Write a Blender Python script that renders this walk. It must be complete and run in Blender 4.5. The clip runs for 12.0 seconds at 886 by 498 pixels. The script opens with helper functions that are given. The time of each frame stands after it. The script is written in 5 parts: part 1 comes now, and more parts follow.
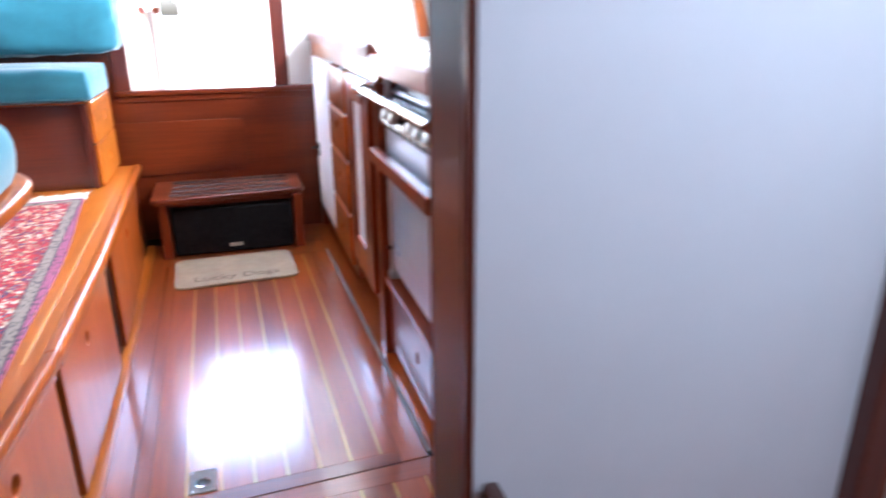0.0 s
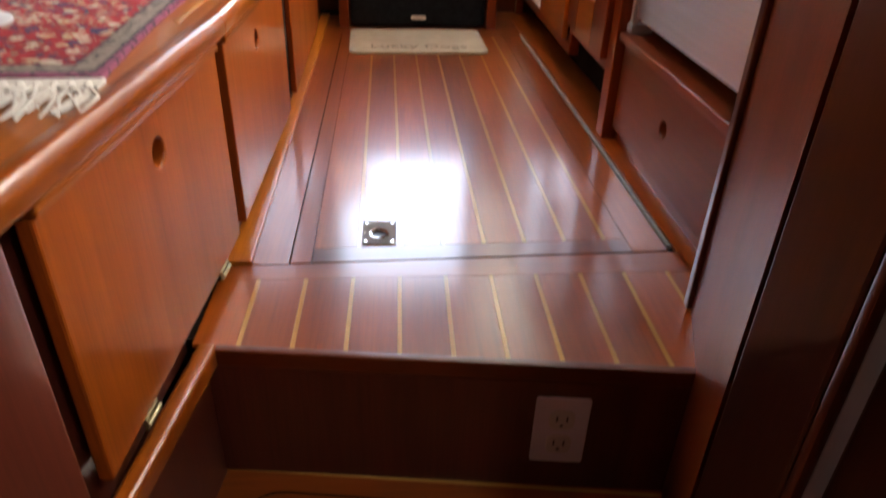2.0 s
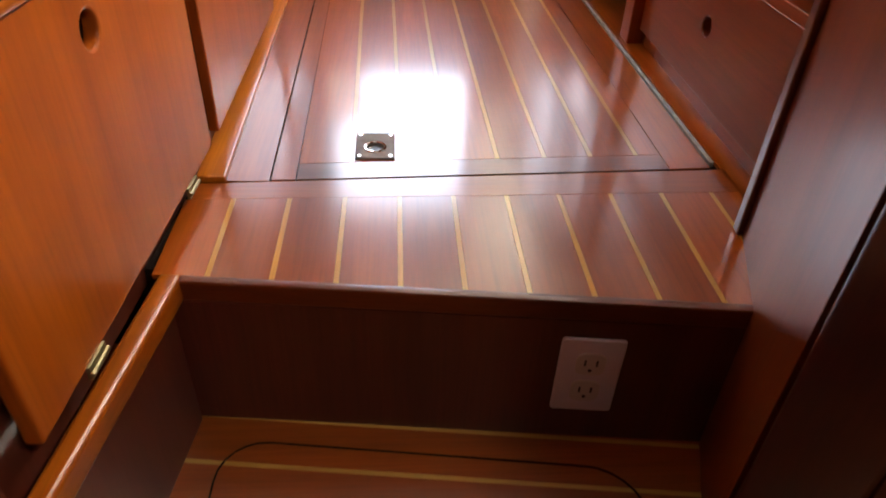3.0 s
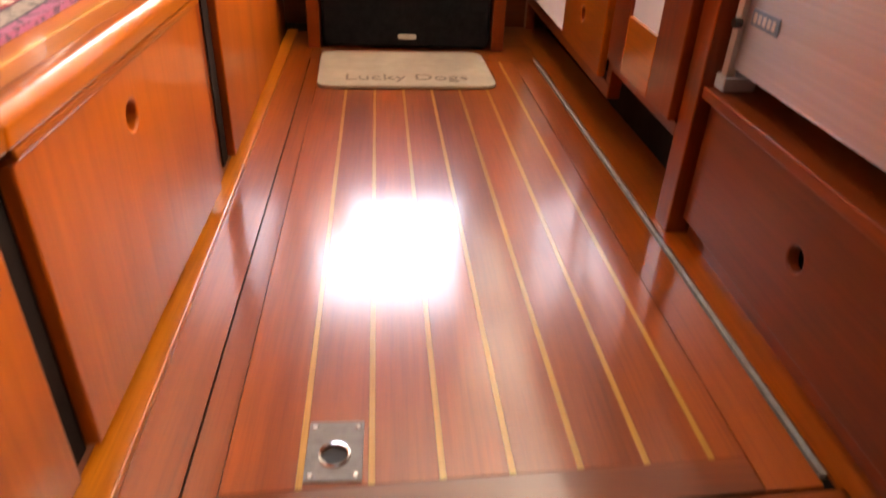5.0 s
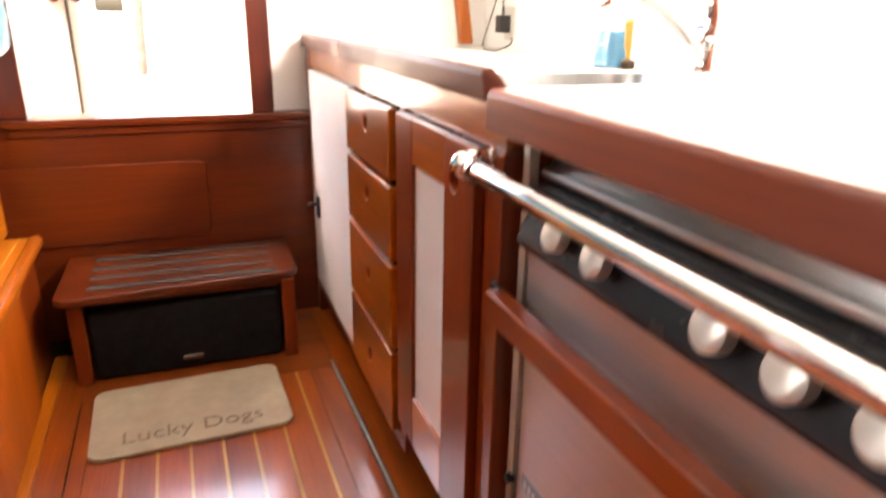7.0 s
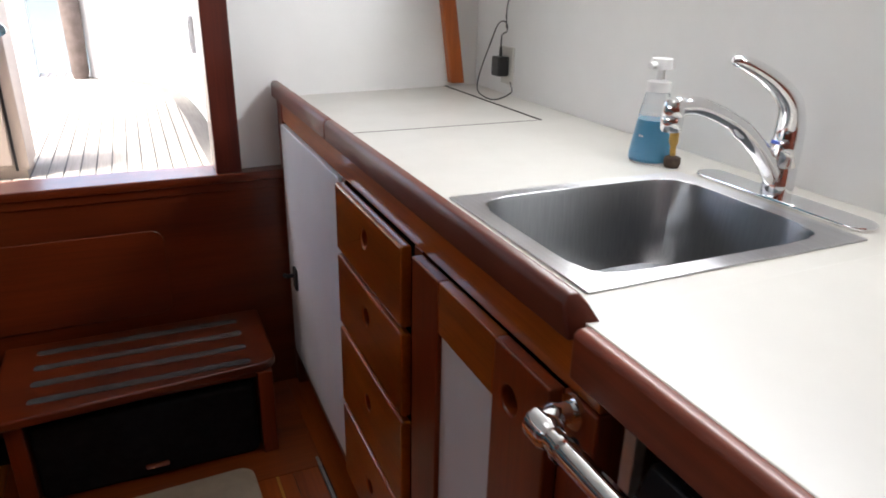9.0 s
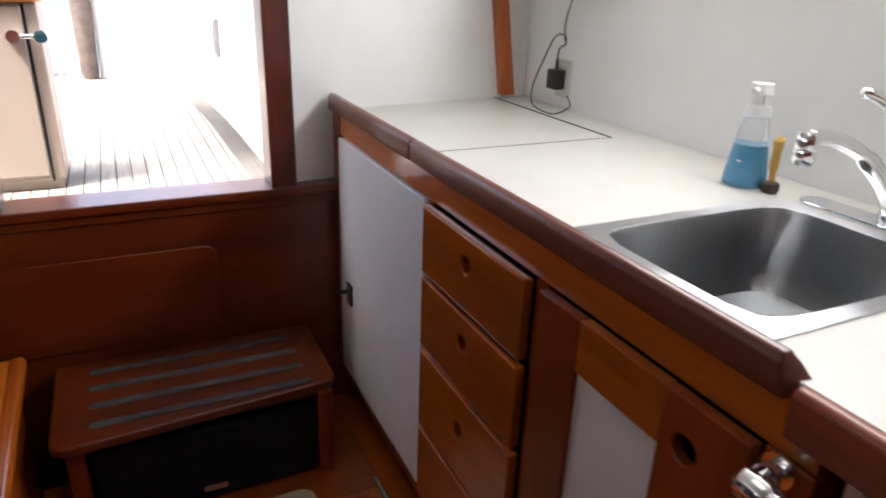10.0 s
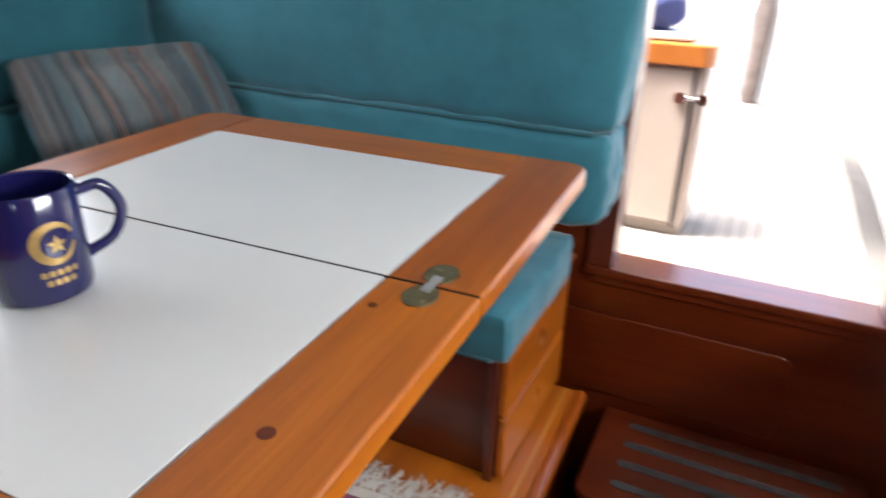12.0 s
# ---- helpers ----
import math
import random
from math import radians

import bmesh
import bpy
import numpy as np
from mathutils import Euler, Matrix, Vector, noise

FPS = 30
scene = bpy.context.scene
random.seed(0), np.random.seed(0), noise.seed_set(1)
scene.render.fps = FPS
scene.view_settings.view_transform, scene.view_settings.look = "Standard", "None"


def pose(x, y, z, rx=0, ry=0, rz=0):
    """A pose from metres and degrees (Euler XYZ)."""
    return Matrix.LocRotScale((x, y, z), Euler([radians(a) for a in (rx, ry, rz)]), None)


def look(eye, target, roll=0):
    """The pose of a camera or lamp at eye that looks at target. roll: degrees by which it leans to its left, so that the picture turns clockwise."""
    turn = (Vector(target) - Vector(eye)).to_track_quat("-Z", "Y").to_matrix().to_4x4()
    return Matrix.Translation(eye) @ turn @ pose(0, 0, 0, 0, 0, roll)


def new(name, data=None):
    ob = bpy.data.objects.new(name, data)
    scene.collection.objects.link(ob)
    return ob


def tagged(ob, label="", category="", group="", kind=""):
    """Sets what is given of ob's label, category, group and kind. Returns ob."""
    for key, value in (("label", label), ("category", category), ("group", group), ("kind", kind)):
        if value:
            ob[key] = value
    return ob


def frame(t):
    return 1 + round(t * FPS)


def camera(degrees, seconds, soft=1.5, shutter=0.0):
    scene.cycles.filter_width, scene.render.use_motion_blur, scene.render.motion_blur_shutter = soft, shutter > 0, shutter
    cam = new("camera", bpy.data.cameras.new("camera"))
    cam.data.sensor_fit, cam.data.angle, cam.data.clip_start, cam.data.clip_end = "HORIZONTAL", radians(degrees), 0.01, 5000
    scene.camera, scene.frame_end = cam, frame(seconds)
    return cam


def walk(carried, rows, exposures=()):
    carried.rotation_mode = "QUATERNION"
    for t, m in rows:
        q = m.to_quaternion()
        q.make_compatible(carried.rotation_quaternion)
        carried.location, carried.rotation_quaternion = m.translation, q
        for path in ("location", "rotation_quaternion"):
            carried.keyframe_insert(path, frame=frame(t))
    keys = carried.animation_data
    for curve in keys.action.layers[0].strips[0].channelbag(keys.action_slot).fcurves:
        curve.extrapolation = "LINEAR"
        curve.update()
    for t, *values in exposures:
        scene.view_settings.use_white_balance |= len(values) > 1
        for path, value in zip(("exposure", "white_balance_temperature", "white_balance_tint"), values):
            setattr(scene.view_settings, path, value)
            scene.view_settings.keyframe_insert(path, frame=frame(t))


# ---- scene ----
cam = camera(66.5, 12.0, 1.8, 0.5)
PATH = [
    (0, (0.811, -1.401, 1.109), (1.367, 0.402, 0.445), -0.4),
    (0.5, (0.709, -1.199, 1.035), (1.041, 0.651, 0.344), 0.3),
    (1, (0.695, -1.150, 0.985), (0.889, 0.680, 0.203), 1.1),
    (1.5, (0.703, -1.105, 0.834), (0.832, 0.683, -0.052), 2.1),
    (2, (0.688, -1.060, 0.671), (0.815, 0.651, -0.355), 2.0),
    (2.5, (0.690, -1.008, 0.585), (0.801, 0.612, -0.579), 2.0),
    (2.7, (0.682, -0.974, 0.570), (0.807, 0.620, -0.632), 2.2),
    (4.3, (0.700, -0.620, 0.551), (0.850, 1.026, -0.573), 3.0),
    (4.5, (0.710, -0.566, 0.556), (0.845, 1.104, -0.536), 2.7),
    (5, (0.713, -0.442, 0.625), (0.867, 1.258, -0.416), 2.6),
    (5.5, (0.702, -0.351, 0.703), (0.952, 1.396, -0.238), 3.4),
    (6, (0.712, -0.303, 0.783), (1.103, 1.486, -0.019), 4.0),
    (6.5, (0.776, -0.235, 0.889), (1.311, 1.571, 0.215), 3.5),
    (7, (0.836, -0.189, 1.087), (1.498, 1.580, 0.429), 0.9),
    (7.2, (0.851, -0.168, 1.146), (1.558, 1.590, 0.506), 0.8),
    (8.8, (0.862, 0.156, 1.298), (1.640, 1.851, 0.577), 1.2),
    (9, (0.853, 0.187, 1.314), (1.619, 1.877, 0.568), 1.3),
    (9.5, (0.798, 0.264, 1.325), (1.568, 1.946, 0.566), 1.5),
    (10, (0.667, 0.324, 1.351), (1.477, 1.990, 0.597), 2.1),
    (10.5, (0.590, 0.403, 1.440), (1.302, 2.073, 0.611), 2.2),
    (11, (0.594, 0.438, 1.525), (0.933, 2.193, 0.633), 1.3),
    (11.5, (0.616, 0.418, 1.563), (0.398, 2.206, 0.694), 2.0),
    (12, (0.677, 0.478, 1.604), (-0.110, 2.113, 0.763), 1.2),
]
walk(cam, [(t, look(eye, target, roll)) for t, eye, target, roll in PATH],
     [(0, 5.35, 5500, 10), (0.5, 5.2, 5600, 10), (1.0, 4.8, 6000, 10), (1.5, 4.65, 6900, 10), (2.5, 4.8, 7800, 10), (4.5, 5.3, 9200, 20),
      (5.5, 5.05, 9200, 20), (6.5, 5.1, 8700, 18), (7.2, 4.85, 8000, 14), (8.8, 2.95, 6400, 10), (10.5, 3.05, 6500, 10), (11.5, 3.4, 6500, 10), (12, 3.3, 6400, 10)])

# ---- daylight ----
world = bpy.data.worlds.new("sky")
scene.world = world
world.use_nodes = True
wn = world.node_tree.nodes
sky = wn.new("ShaderNodeTexSky")
sky.sky_type, sky.sun_disc = "NISHITA", False
sky.sun_elevation, sky.sun_rotation = radians(65), radians(249)
sky.dust_density = 7.0
wn["Background"].inputs[1].default_value = 0.15
world.node_tree.links.new(sky.outputs[0], wn["Background"].inputs[0])


def lamp(name, kind, m, energy, color=(1, 1, 1), size=(1, 1)):
    data = bpy.data.lights.new(name, kind)
    data.energy, data.color = energy, color
    if kind == "AREA":
        data.shape, data.size, data.size_y = "RECTANGLE", size[0], size[1]
    ob = new(name, data)
    ob.matrix_world = m
    return ob


sun = lamp("sun", "SUN", look((-3.0, 2.5, 9.0), (0.7, 3.9, 0.6)), 2.1, (1, 0.95, 0.87))
sun.data.angle = radians(10)
# daylight through the unseen cabin windows, port and starboard
SKYLIGHT = (1.0, 0.99, 0.97)
lamp("window_light_starboard", "AREA", look((1.935, 1.1, 1.77), (0.3, 1.1, 1.55)), 2.9, SKYLIGHT, (1.2, 0.28))
lamp("window_light_port", "AREA", look((-1.21, 1.0, 1.66), (0.2, 1.0, 1.4)), 0.6, SKYLIGHT, (1.5, 0.26))
# added overhead fill for the saloon and the fore end; no hatch is built
lamp("overhead_fill_saloon", "AREA", look((0.85, 0.6, 1.985), (0.85, 0.601, 0)), 0.12, SKYLIGHT, (0.5, 0.5))
lamp("overhead_fill_forward", "AREA", look((1.7, -1.4, 1.985), (1.62, -1.1, 0)), 0.65, (0.86, 0.92, 1.0), (0.3, 0.3))


# ---- materials ----
def mat(name, color, rough=0.5, metal=0.0, **more):
    m = bpy.data.materials.new(name)
    m.use_nodes = True
    b = m.node_tree.nodes["Principled BSDF"]
    b.inputs["Base Color"].default_value = (*color, 1)
    b.inputs["Roughness"].default_value, b.inputs["Metallic"].default_value = rough, metal
    for key, value in more.items():
        b.inputs[key.replace("_", " ").title().replace("Ior", "IOR")].default_value = value
    return m


def nd(m, kind, **kw):
    n = m.node_tree.nodes.new(kind)
    for key, value in kw.items():
        if key in n.inputs:
            n.inputs[key].default_value = value
    return n


def ramp(m, fac, stops):
    r = m.node_tree.nodes.new("ShaderNodeValToRGB")
    el = r.color_ramp.elements
    while len(el) < len(stops):
        el.new(0.5)
    for e, (p, c) in zip(el, stops):
        e.position, e.color = p, (*c, 1)
    m.node_tree.links.new(fac, r.inputs[0])
    return r.outputs[0]


def mixed(m, fac, a, b, mode="MIX"):
    n = m.node_tree.nodes.new("ShaderNodeMix")
    n.data_type, n.blend_type = "RGBA", mode
    for sock, value in ((n.inputs[0], fac), (n.inputs[6], a), (n.inputs[7], b)):
        if isinstance(value, (int, float)):
            sock.default_value = value
        elif isinstance(value, tuple):
            sock.default_value = (*value, 1)
        else:
            m.node_tree.links.new(value, sock)
    return n.outputs[2]


def mapped(m, scale, jitter=True):
    """Object coordinates, stretched, shifted for each object."""
    ln = m.node_tree.links
    tc, mp = nd(m, "ShaderNodeTexCoord"), nd(m, "ShaderNodeMapping")
    mp.inputs["Scale"].default_value = scale
    ln.new(tc.outputs["Object"], mp.inputs["Vector"])
    if jitter:
        info = nd(m, "ShaderNodeObjectInfo")
        mul = m.node_tree.nodes.new("ShaderNodeMath")
        mul.operation = "MULTIPLY"
        mul.inputs[1].default_value = 37.0
        ln.new(info.outputs["Random"], mul.inputs[0])
        ln.new(mul.outputs[0], mp.inputs["Location"])
    return mp.outputs[0]


def bumped(m, height, strength, distance=0.002):
    b = nd(m, "ShaderNodeBump", Strength=strength, Distance=distance)
    m.node_tree.links.new(height, b.inputs["Height"])
    m.node_tree.links.new(b.outputs[0], m.node_tree.nodes["Principled BSDF"].inputs["Normal"])


def wood(name, dark, light, axis=1, rough=0.34, coat=0.4, spread=0.2, coat_rough=0.12, coat_ior=1.5):
    m = mat(name, light, rough, coat_weight=coat, coat_roughness=coat_rough, coat_ior=coat_ior)
    ln, out = m.node_tree.links, m.node_tree.nodes["Principled BSDF"].inputs
    wide = [9.0, 9.0, 9.0]
    wide[axis] = 0.9
    fine = [160.0, 160.0, 160.0]
    fine[axis] = 5.0
    big = nd(m, "ShaderNodeTexNoise", Scale=1.0, Detail=4.0, Roughness=0.55, Distortion=0.25)
    ln.new(mapped(m, wide), big.inputs["Vector"])
    thin = nd(m, "ShaderNodeTexNoise", Scale=1.0, Detail=3.0, Roughness=0.7)
    ln.new(mapped(m, fine), thin.inputs["Vector"])
    base = ramp(m, big.outputs[0], [(0.3, dark), (0.5, tuple((a + b) / 2 for a, b in zip(dark, light))), (0.72, light)])
    grain = ramp(m, thin.outputs[0], [(0.3, (0.55, 0.5, 0.46)), (0.6, (1, 1, 1))])
    col = mixed(m, 0.55, base, grain, "MULTIPLY")
    info = nd(m, "ShaderNodeObjectInfo")
    shade = ramp(m, info.outputs["Random"], [(0.0, (1 - spread, 1 - spread, 1 - spread)), (1.0, (1, 1, 1))])
    ln.new(mixed(m, 1.0, col, shade, "MULTIPLY"), out["Base Color"])
    wear = nd(m, "ShaderNodeTexNoise", Scale=7.0, Detail=5.0)
    ln.new(mapped(m, (1, 1, 1)), wear.inputs["Vector"])
    ln.new(ramp(m, wear.outputs[0], [(0.25, (rough * 0.93,) * 3), (0.75, (rough * 1.1,) * 3)]), out["Roughness"])
    bumped(m, thin.outputs[0], 0.12, 0.0006)
    return m


MAHOG_D, MAHOG_L = (0.15, 0.021, 0.003), (0.29, 0.045, 0.006)
TEAK_D, TEAK_L = (0.31, 0.064, 0.004), (0.57, 0.140, 0.010)
# across-grain copy darkened: shade on aft bulkhead and step is in its colour
mahogany_x = wood("shade_darkened_mahogany_across", (0.095, 0.013, 0.002), (0.185, 0.028, 0.004), 0)
mahogany_y = wood("varnished_mahogany_along", MAHOG_D, MAHOG_L, 1)
mahogany_z = wood("varnished_mahogany_upright", MAHOG_D, MAHOG_L, 2)
redwood_z = wood("dark_red_mahogany_upright", (0.07, 0.012, 0.007), (0.15, 0.028, 0.014), 2)
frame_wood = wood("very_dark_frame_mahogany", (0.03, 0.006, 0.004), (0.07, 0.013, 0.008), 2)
redwood_y = wood("red_mahogany_rail", (0.10, 0.016, 0.006), (0.21, 0.038, 0.012), 1, 0.42, 0.15)
teak_x = wood("varnished_teak_across", TEAK_D, TEAK_L, 0)
teak_y = wood("varnished_teak_along", TEAK_D, TEAK_L, 1, 0.3, 0.9, 0.2, 0.1)
teak_z = wood("varnished_teak_upright", TEAK_D, TEAK_L, 2)
border_y = wood("orange_varnished_border_along", (0.36, 0.085, 0.005), (0.66, 0.19, 0.012), 1)
border_x = wood("orange_varnished_border_across", (0.36, 0.085, 0.005), (0.66, 0.19, 0.012), 0)
locker_wood = wood("varnished_locker_wood", (0.30, 0.052, 0.004), (0.48, 0.10, 0.008), 2, 0.36, 0.5)
sole_y = wood("varnished_cabin_sole_along", (0.27, 0.046, 0.004), (0.54, 0.108, 0.009), 1, 0.3, 1.0, 0.25, 0.14, 1.65)
sole_x = wood("varnished_cabin_sole_across", (0.20, 0.038, 0.006), (0.40, 0.082, 0.010), 0, 0.3, 1.0, 0.2, 0.14, 1.65)
holly = wood("pale_inlay_wood", (0.55, 0.25, 0.04), (0.75, 0.40, 0.08), 1, 0.3, 1.0, 0.1, 0.14, 1.65)
holly_x = wood("pale_inlay_wood_across", (0.45, 0.22, 0.05), (0.65, 0.36, 0.09), 0, 0.3, 1.0, 0.1, 0.14, 1.65)


def mottled(name, color, rough, scale=6.0, spread=0.08, bump=0.0, fine=300.0, **more):
    """A plain coat with slight stains and a fine relief."""
    m = mat(name, color, rough, **more)
    ln, out = m.node_tree.links, m.node_tree.nodes["Principled BSDF"].inputs
    a = nd(m, "ShaderNodeTexNoise", Scale=scale, Detail=5.0, Roughness=0.6)
    ln.new(mapped(m, (1, 1, 1)), a.inputs["Vector"])
    lo = tuple(c * (1 - spread) for c in color)
    ln.new(ramp(m, a.outputs[0], [(0.3, lo), (0.7, color)]), out["Base Color"])
    ln.new(ramp(m, a.outputs[0], [(0.3, (rough * 1.2,) * 3), (0.7, (rough * 0.85,) * 3)]), out["Roughness"])
    if bump:
        b = nd(m, "ShaderNodeTexNoise", Scale=fine, Detail=2.0)
        ln.new(mapped(m, (1, 1, 1)), b.inputs["Vector"])
        bumped(m, b.outputs[0], bump, 0.0015)
    return m


white_panel = mottled("white_laminate_panel", (0.76, 0.76, 0.76), 0.4, 4, 0.06, 0.05, 500)
white_wall = mottled("white_painted_liner", (0.78, 0.78, 0.77), 0.45, 3, 0.07, 0.06, 400)
bulkhead_white = mottled("white_laminate_bulkhead", (0.72, 0.74, 0.79), 0.42, 3, 0.05, 0.05, 400)
counter_white = mottled("cream_laminate_worktop", (0.58, 0.565, 0.525), 0.36, 5, 0.06, 0.03, 600)
table_white = mottled("white_laminate_table", (0.78, 0.79, 0.78), 0.2, 5, 0.05)
gelcoat = mottled("white_gelcoat", (0.55, 0.55, 0.54), 0.3, 2, 0.1)
beige_gelcoat = mottled("beige_painted_locker", (0.34, 0.285, 0.25), 0.45, 3, 0.08)
# Near-black for joints; also puts the shade of recesses and holes into colour.
shade_and_seam = mottled("recess_shade_and_seam", (0.014, 0.008, 0.006), 0.9, 6, 0.3, specular_ior_level=0.1)
black_fabric = mottled("black_speaker_cloth", (0.004, 0.005, 0.007), 0.7, 40, 0.4, 0.5, 900, specular_ior_level=0.25)
black_plastic = mottled("black_plastic", (0.015, 0.015, 0.017), 0.38, 20, 0.3)
black_enamel = mottled("black_enamel", (0.02, 0.024, 0.032), 0.25, 12, 0.25)
chrome = mat("polished_chrome", (0.86, 0.87, 0.88), 0.07, 1.0)
knob_alloy = mottled("satin_alloy", (0.72, 0.71, 0.68), 0.35, 40, 0.1, metallic=0.6)
brass = mottled("dull_brass", (0.42, 0.36, 0.2), 0.38, 30, 0.4, 0.2, 300, metallic=0.9)
grey_grit = mottled("grey_grit_strip", (0.065, 0.068, 0.068), 0.9, 30, 0.3, 0.9, 1200)
alloy_strip = mottled("grey_ribbed_strip", (0.34, 0.34, 0.34), 0.5, 60, 0.35, 0.9, 700)
mat_cloth = mottled("beige_mat_pile", (0.47, 0.40, 0.30), 0.95, 12, 0.2, 0.9, 700)
mat_edge = mottled("beige_mat_binding", (0.42, 0.35, 0.26), 0.9, 12, 0.2, 0.8, 900)
mat_ink = mottled("faded_dark_print", (0.29, 0.24, 0.18), 0.95, 90, 0.5, 0.6, 700)
ivory = mottled("pale_outlet_plastic", (0.66, 0.64, 0.72), 0.35, 20, 0.05)
leg_grey = mottled("grey_cast_alloy", (0.52, 0.53, 0.57), 0.42, 14, 0.15, 0.2, 200)
navy_glaze = mat("navy_blue_glaze", (0.012, 0.012, 0.085), 0.12, coat_weight=0.6)
gold = mottled("gold_print", (0.62, 0.42, 0.16), 0.35, 60, 0.3, metallic=0.8)
fringe_mat = mottled("cream_cotton_fringe", (0.70, 0.66, 0.60), 0.95, 30, 0.2)
bleached_teak = wood("bleached_deck_teak", (0.20, 0.187, 0.17), (0.30, 0.28, 0.255), 1, 0.8, 0.0, 0.15)
# margin plank darkened: the grey shadow band by the coaming is in its colour
shaded_margin = wood("shaded_margin_teak", (0.05, 0.048, 0.045), (0.09, 0.085, 0.08), 1, 0.8, 0.0, 0.1)
caulk = mat("black_deck_caulking", (0.02, 0.02, 0.02), 0.7)
orange_wood = wood("orange_varnished_wood", (0.35, 0.11, 0.02), (0.55, 0.2, 0.04), 2)
bristle = mottled("amber_brush_handle", (0.5, 0.3, 0.06), 0.4, 30, 0.4)
brush_dark = mottled("dark_brush_head", (0.07, 0.045, 0.03), 0.8, 60, 0.5, 0.8, 600)
fender_cloth = mottled("grey_brown_cloth", (0.11, 0.085, 0.075), 0.9, 14, 0.3, 0.4, 200)


def brushed(name, color, rough, axis):
    m = mat(name, color, rough, 1.0, anisotropic=0.85, anisotropic_rotation=0.25)
    ln, out = m.node_tree.links, m.node_tree.nodes["Principled BSDF"].inputs
    s = [300.0, 300.0, 300.0]
    s[axis] = 2.0
    n = nd(m, "ShaderNodeTexNoise", Scale=1.0, Detail=3.0)
    ln.new(mapped(m, s), n.inputs["Vector"])
    ln.new(ramp(m, n.outputs[0], [(0.25, tuple(c * 0.84 for c in color)), (0.75, color)]), out["Base Color"])
    return m


steel_y = brushed("brushed_steel_along", (0.66, 0.66, 0.68), 0.33, 1)
# the bowl's steel is darker than the rim: its inner shade is in the colour
steel_bowl_shaded = brushed("brushed_steel_bowl_shaded", (0.36, 0.37, 0.38), 0.34, 2)


def cloth(name, color, light):
    m = mat(name, color, 0.85, sheen_weight=0.5, sheen_roughness=0.4)
    ln, out = m.node_tree.links, m.node_tree.nodes["Principled BSDF"].inputs
    a = nd(m, "ShaderNodeTexNoise", Scale=7.0, Detail=6.0, Roughness=0.65)
    ln.new(mapped(m, (1, 1, 1)), a.inputs["Vector"])
    ln.new(ramp(m, a.outputs[0], [(0.3, color), (0.7, light)]), out["Base Color"])
    b = nd(m, "ShaderNodeTexNoise", Scale=55.0, Detail=6.0, Roughness=0.75)
    ln.new(mapped(m, (1, 1, 1)), b.inputs["Vector"])
    bumped(m, b.outputs[0], 0.35, 0.004)
    return m


teal = cloth("teal_cotton_canvas", (0.018, 0.125, 0.17), (0.03, 0.18, 0.23))
teal_dark = cloth("dark_teal_piping", (0.012, 0.07, 0.09), (0.02, 0.1, 0.12))


def striped(name):
    m = mat(name, (0.2, 0.2, 0.2), 0.9)
    ln, out = m.node_tree.links, m.node_tree.nodes["Principled BSDF"].inputs
    tc, sep = nd(m, "ShaderNodeTexCoord"), nd(m, "ShaderNodeSeparateXYZ")
    ln.new(tc.outputs["Object"], sep.inputs[0])
    cell = nd(m, "ShaderNodeTexNoise", Scale=105.0, Detail=0.0)
    cell.noise_dimensions = "1D"
    ln.new(sep.outputs[0], cell.inputs["W"])
    r = ramp(m, cell.outputs[0], [(0.0, (0.02, 0.02, 0.022)), (0.36, (0.07, 0.22, 0.30)), (0.43, (0.25, 0.23, 0.21)), (0.5, (0.012, 0.012, 0.013)),
                                  (0.56, (0.17, 0.16, 0.15)), (0.62, (0.30, 0.11, 0.08)), (0.68, (0.06, 0.15, 0.20))])
    r.node.color_ramp.interpolation = "CONSTANT"
    ln.new(r, out["Base Color"])
    b = nd(m, "ShaderNodeTexNoise", Scale=500.0, Detail=2.0)
    ln.new(tc.outputs["Object"], b.inputs["Vector"])
    bumped(m, b.outputs[0], 0.5, 0.001)
    return m


pillow_stripes = striped("striped_woven_cotton")


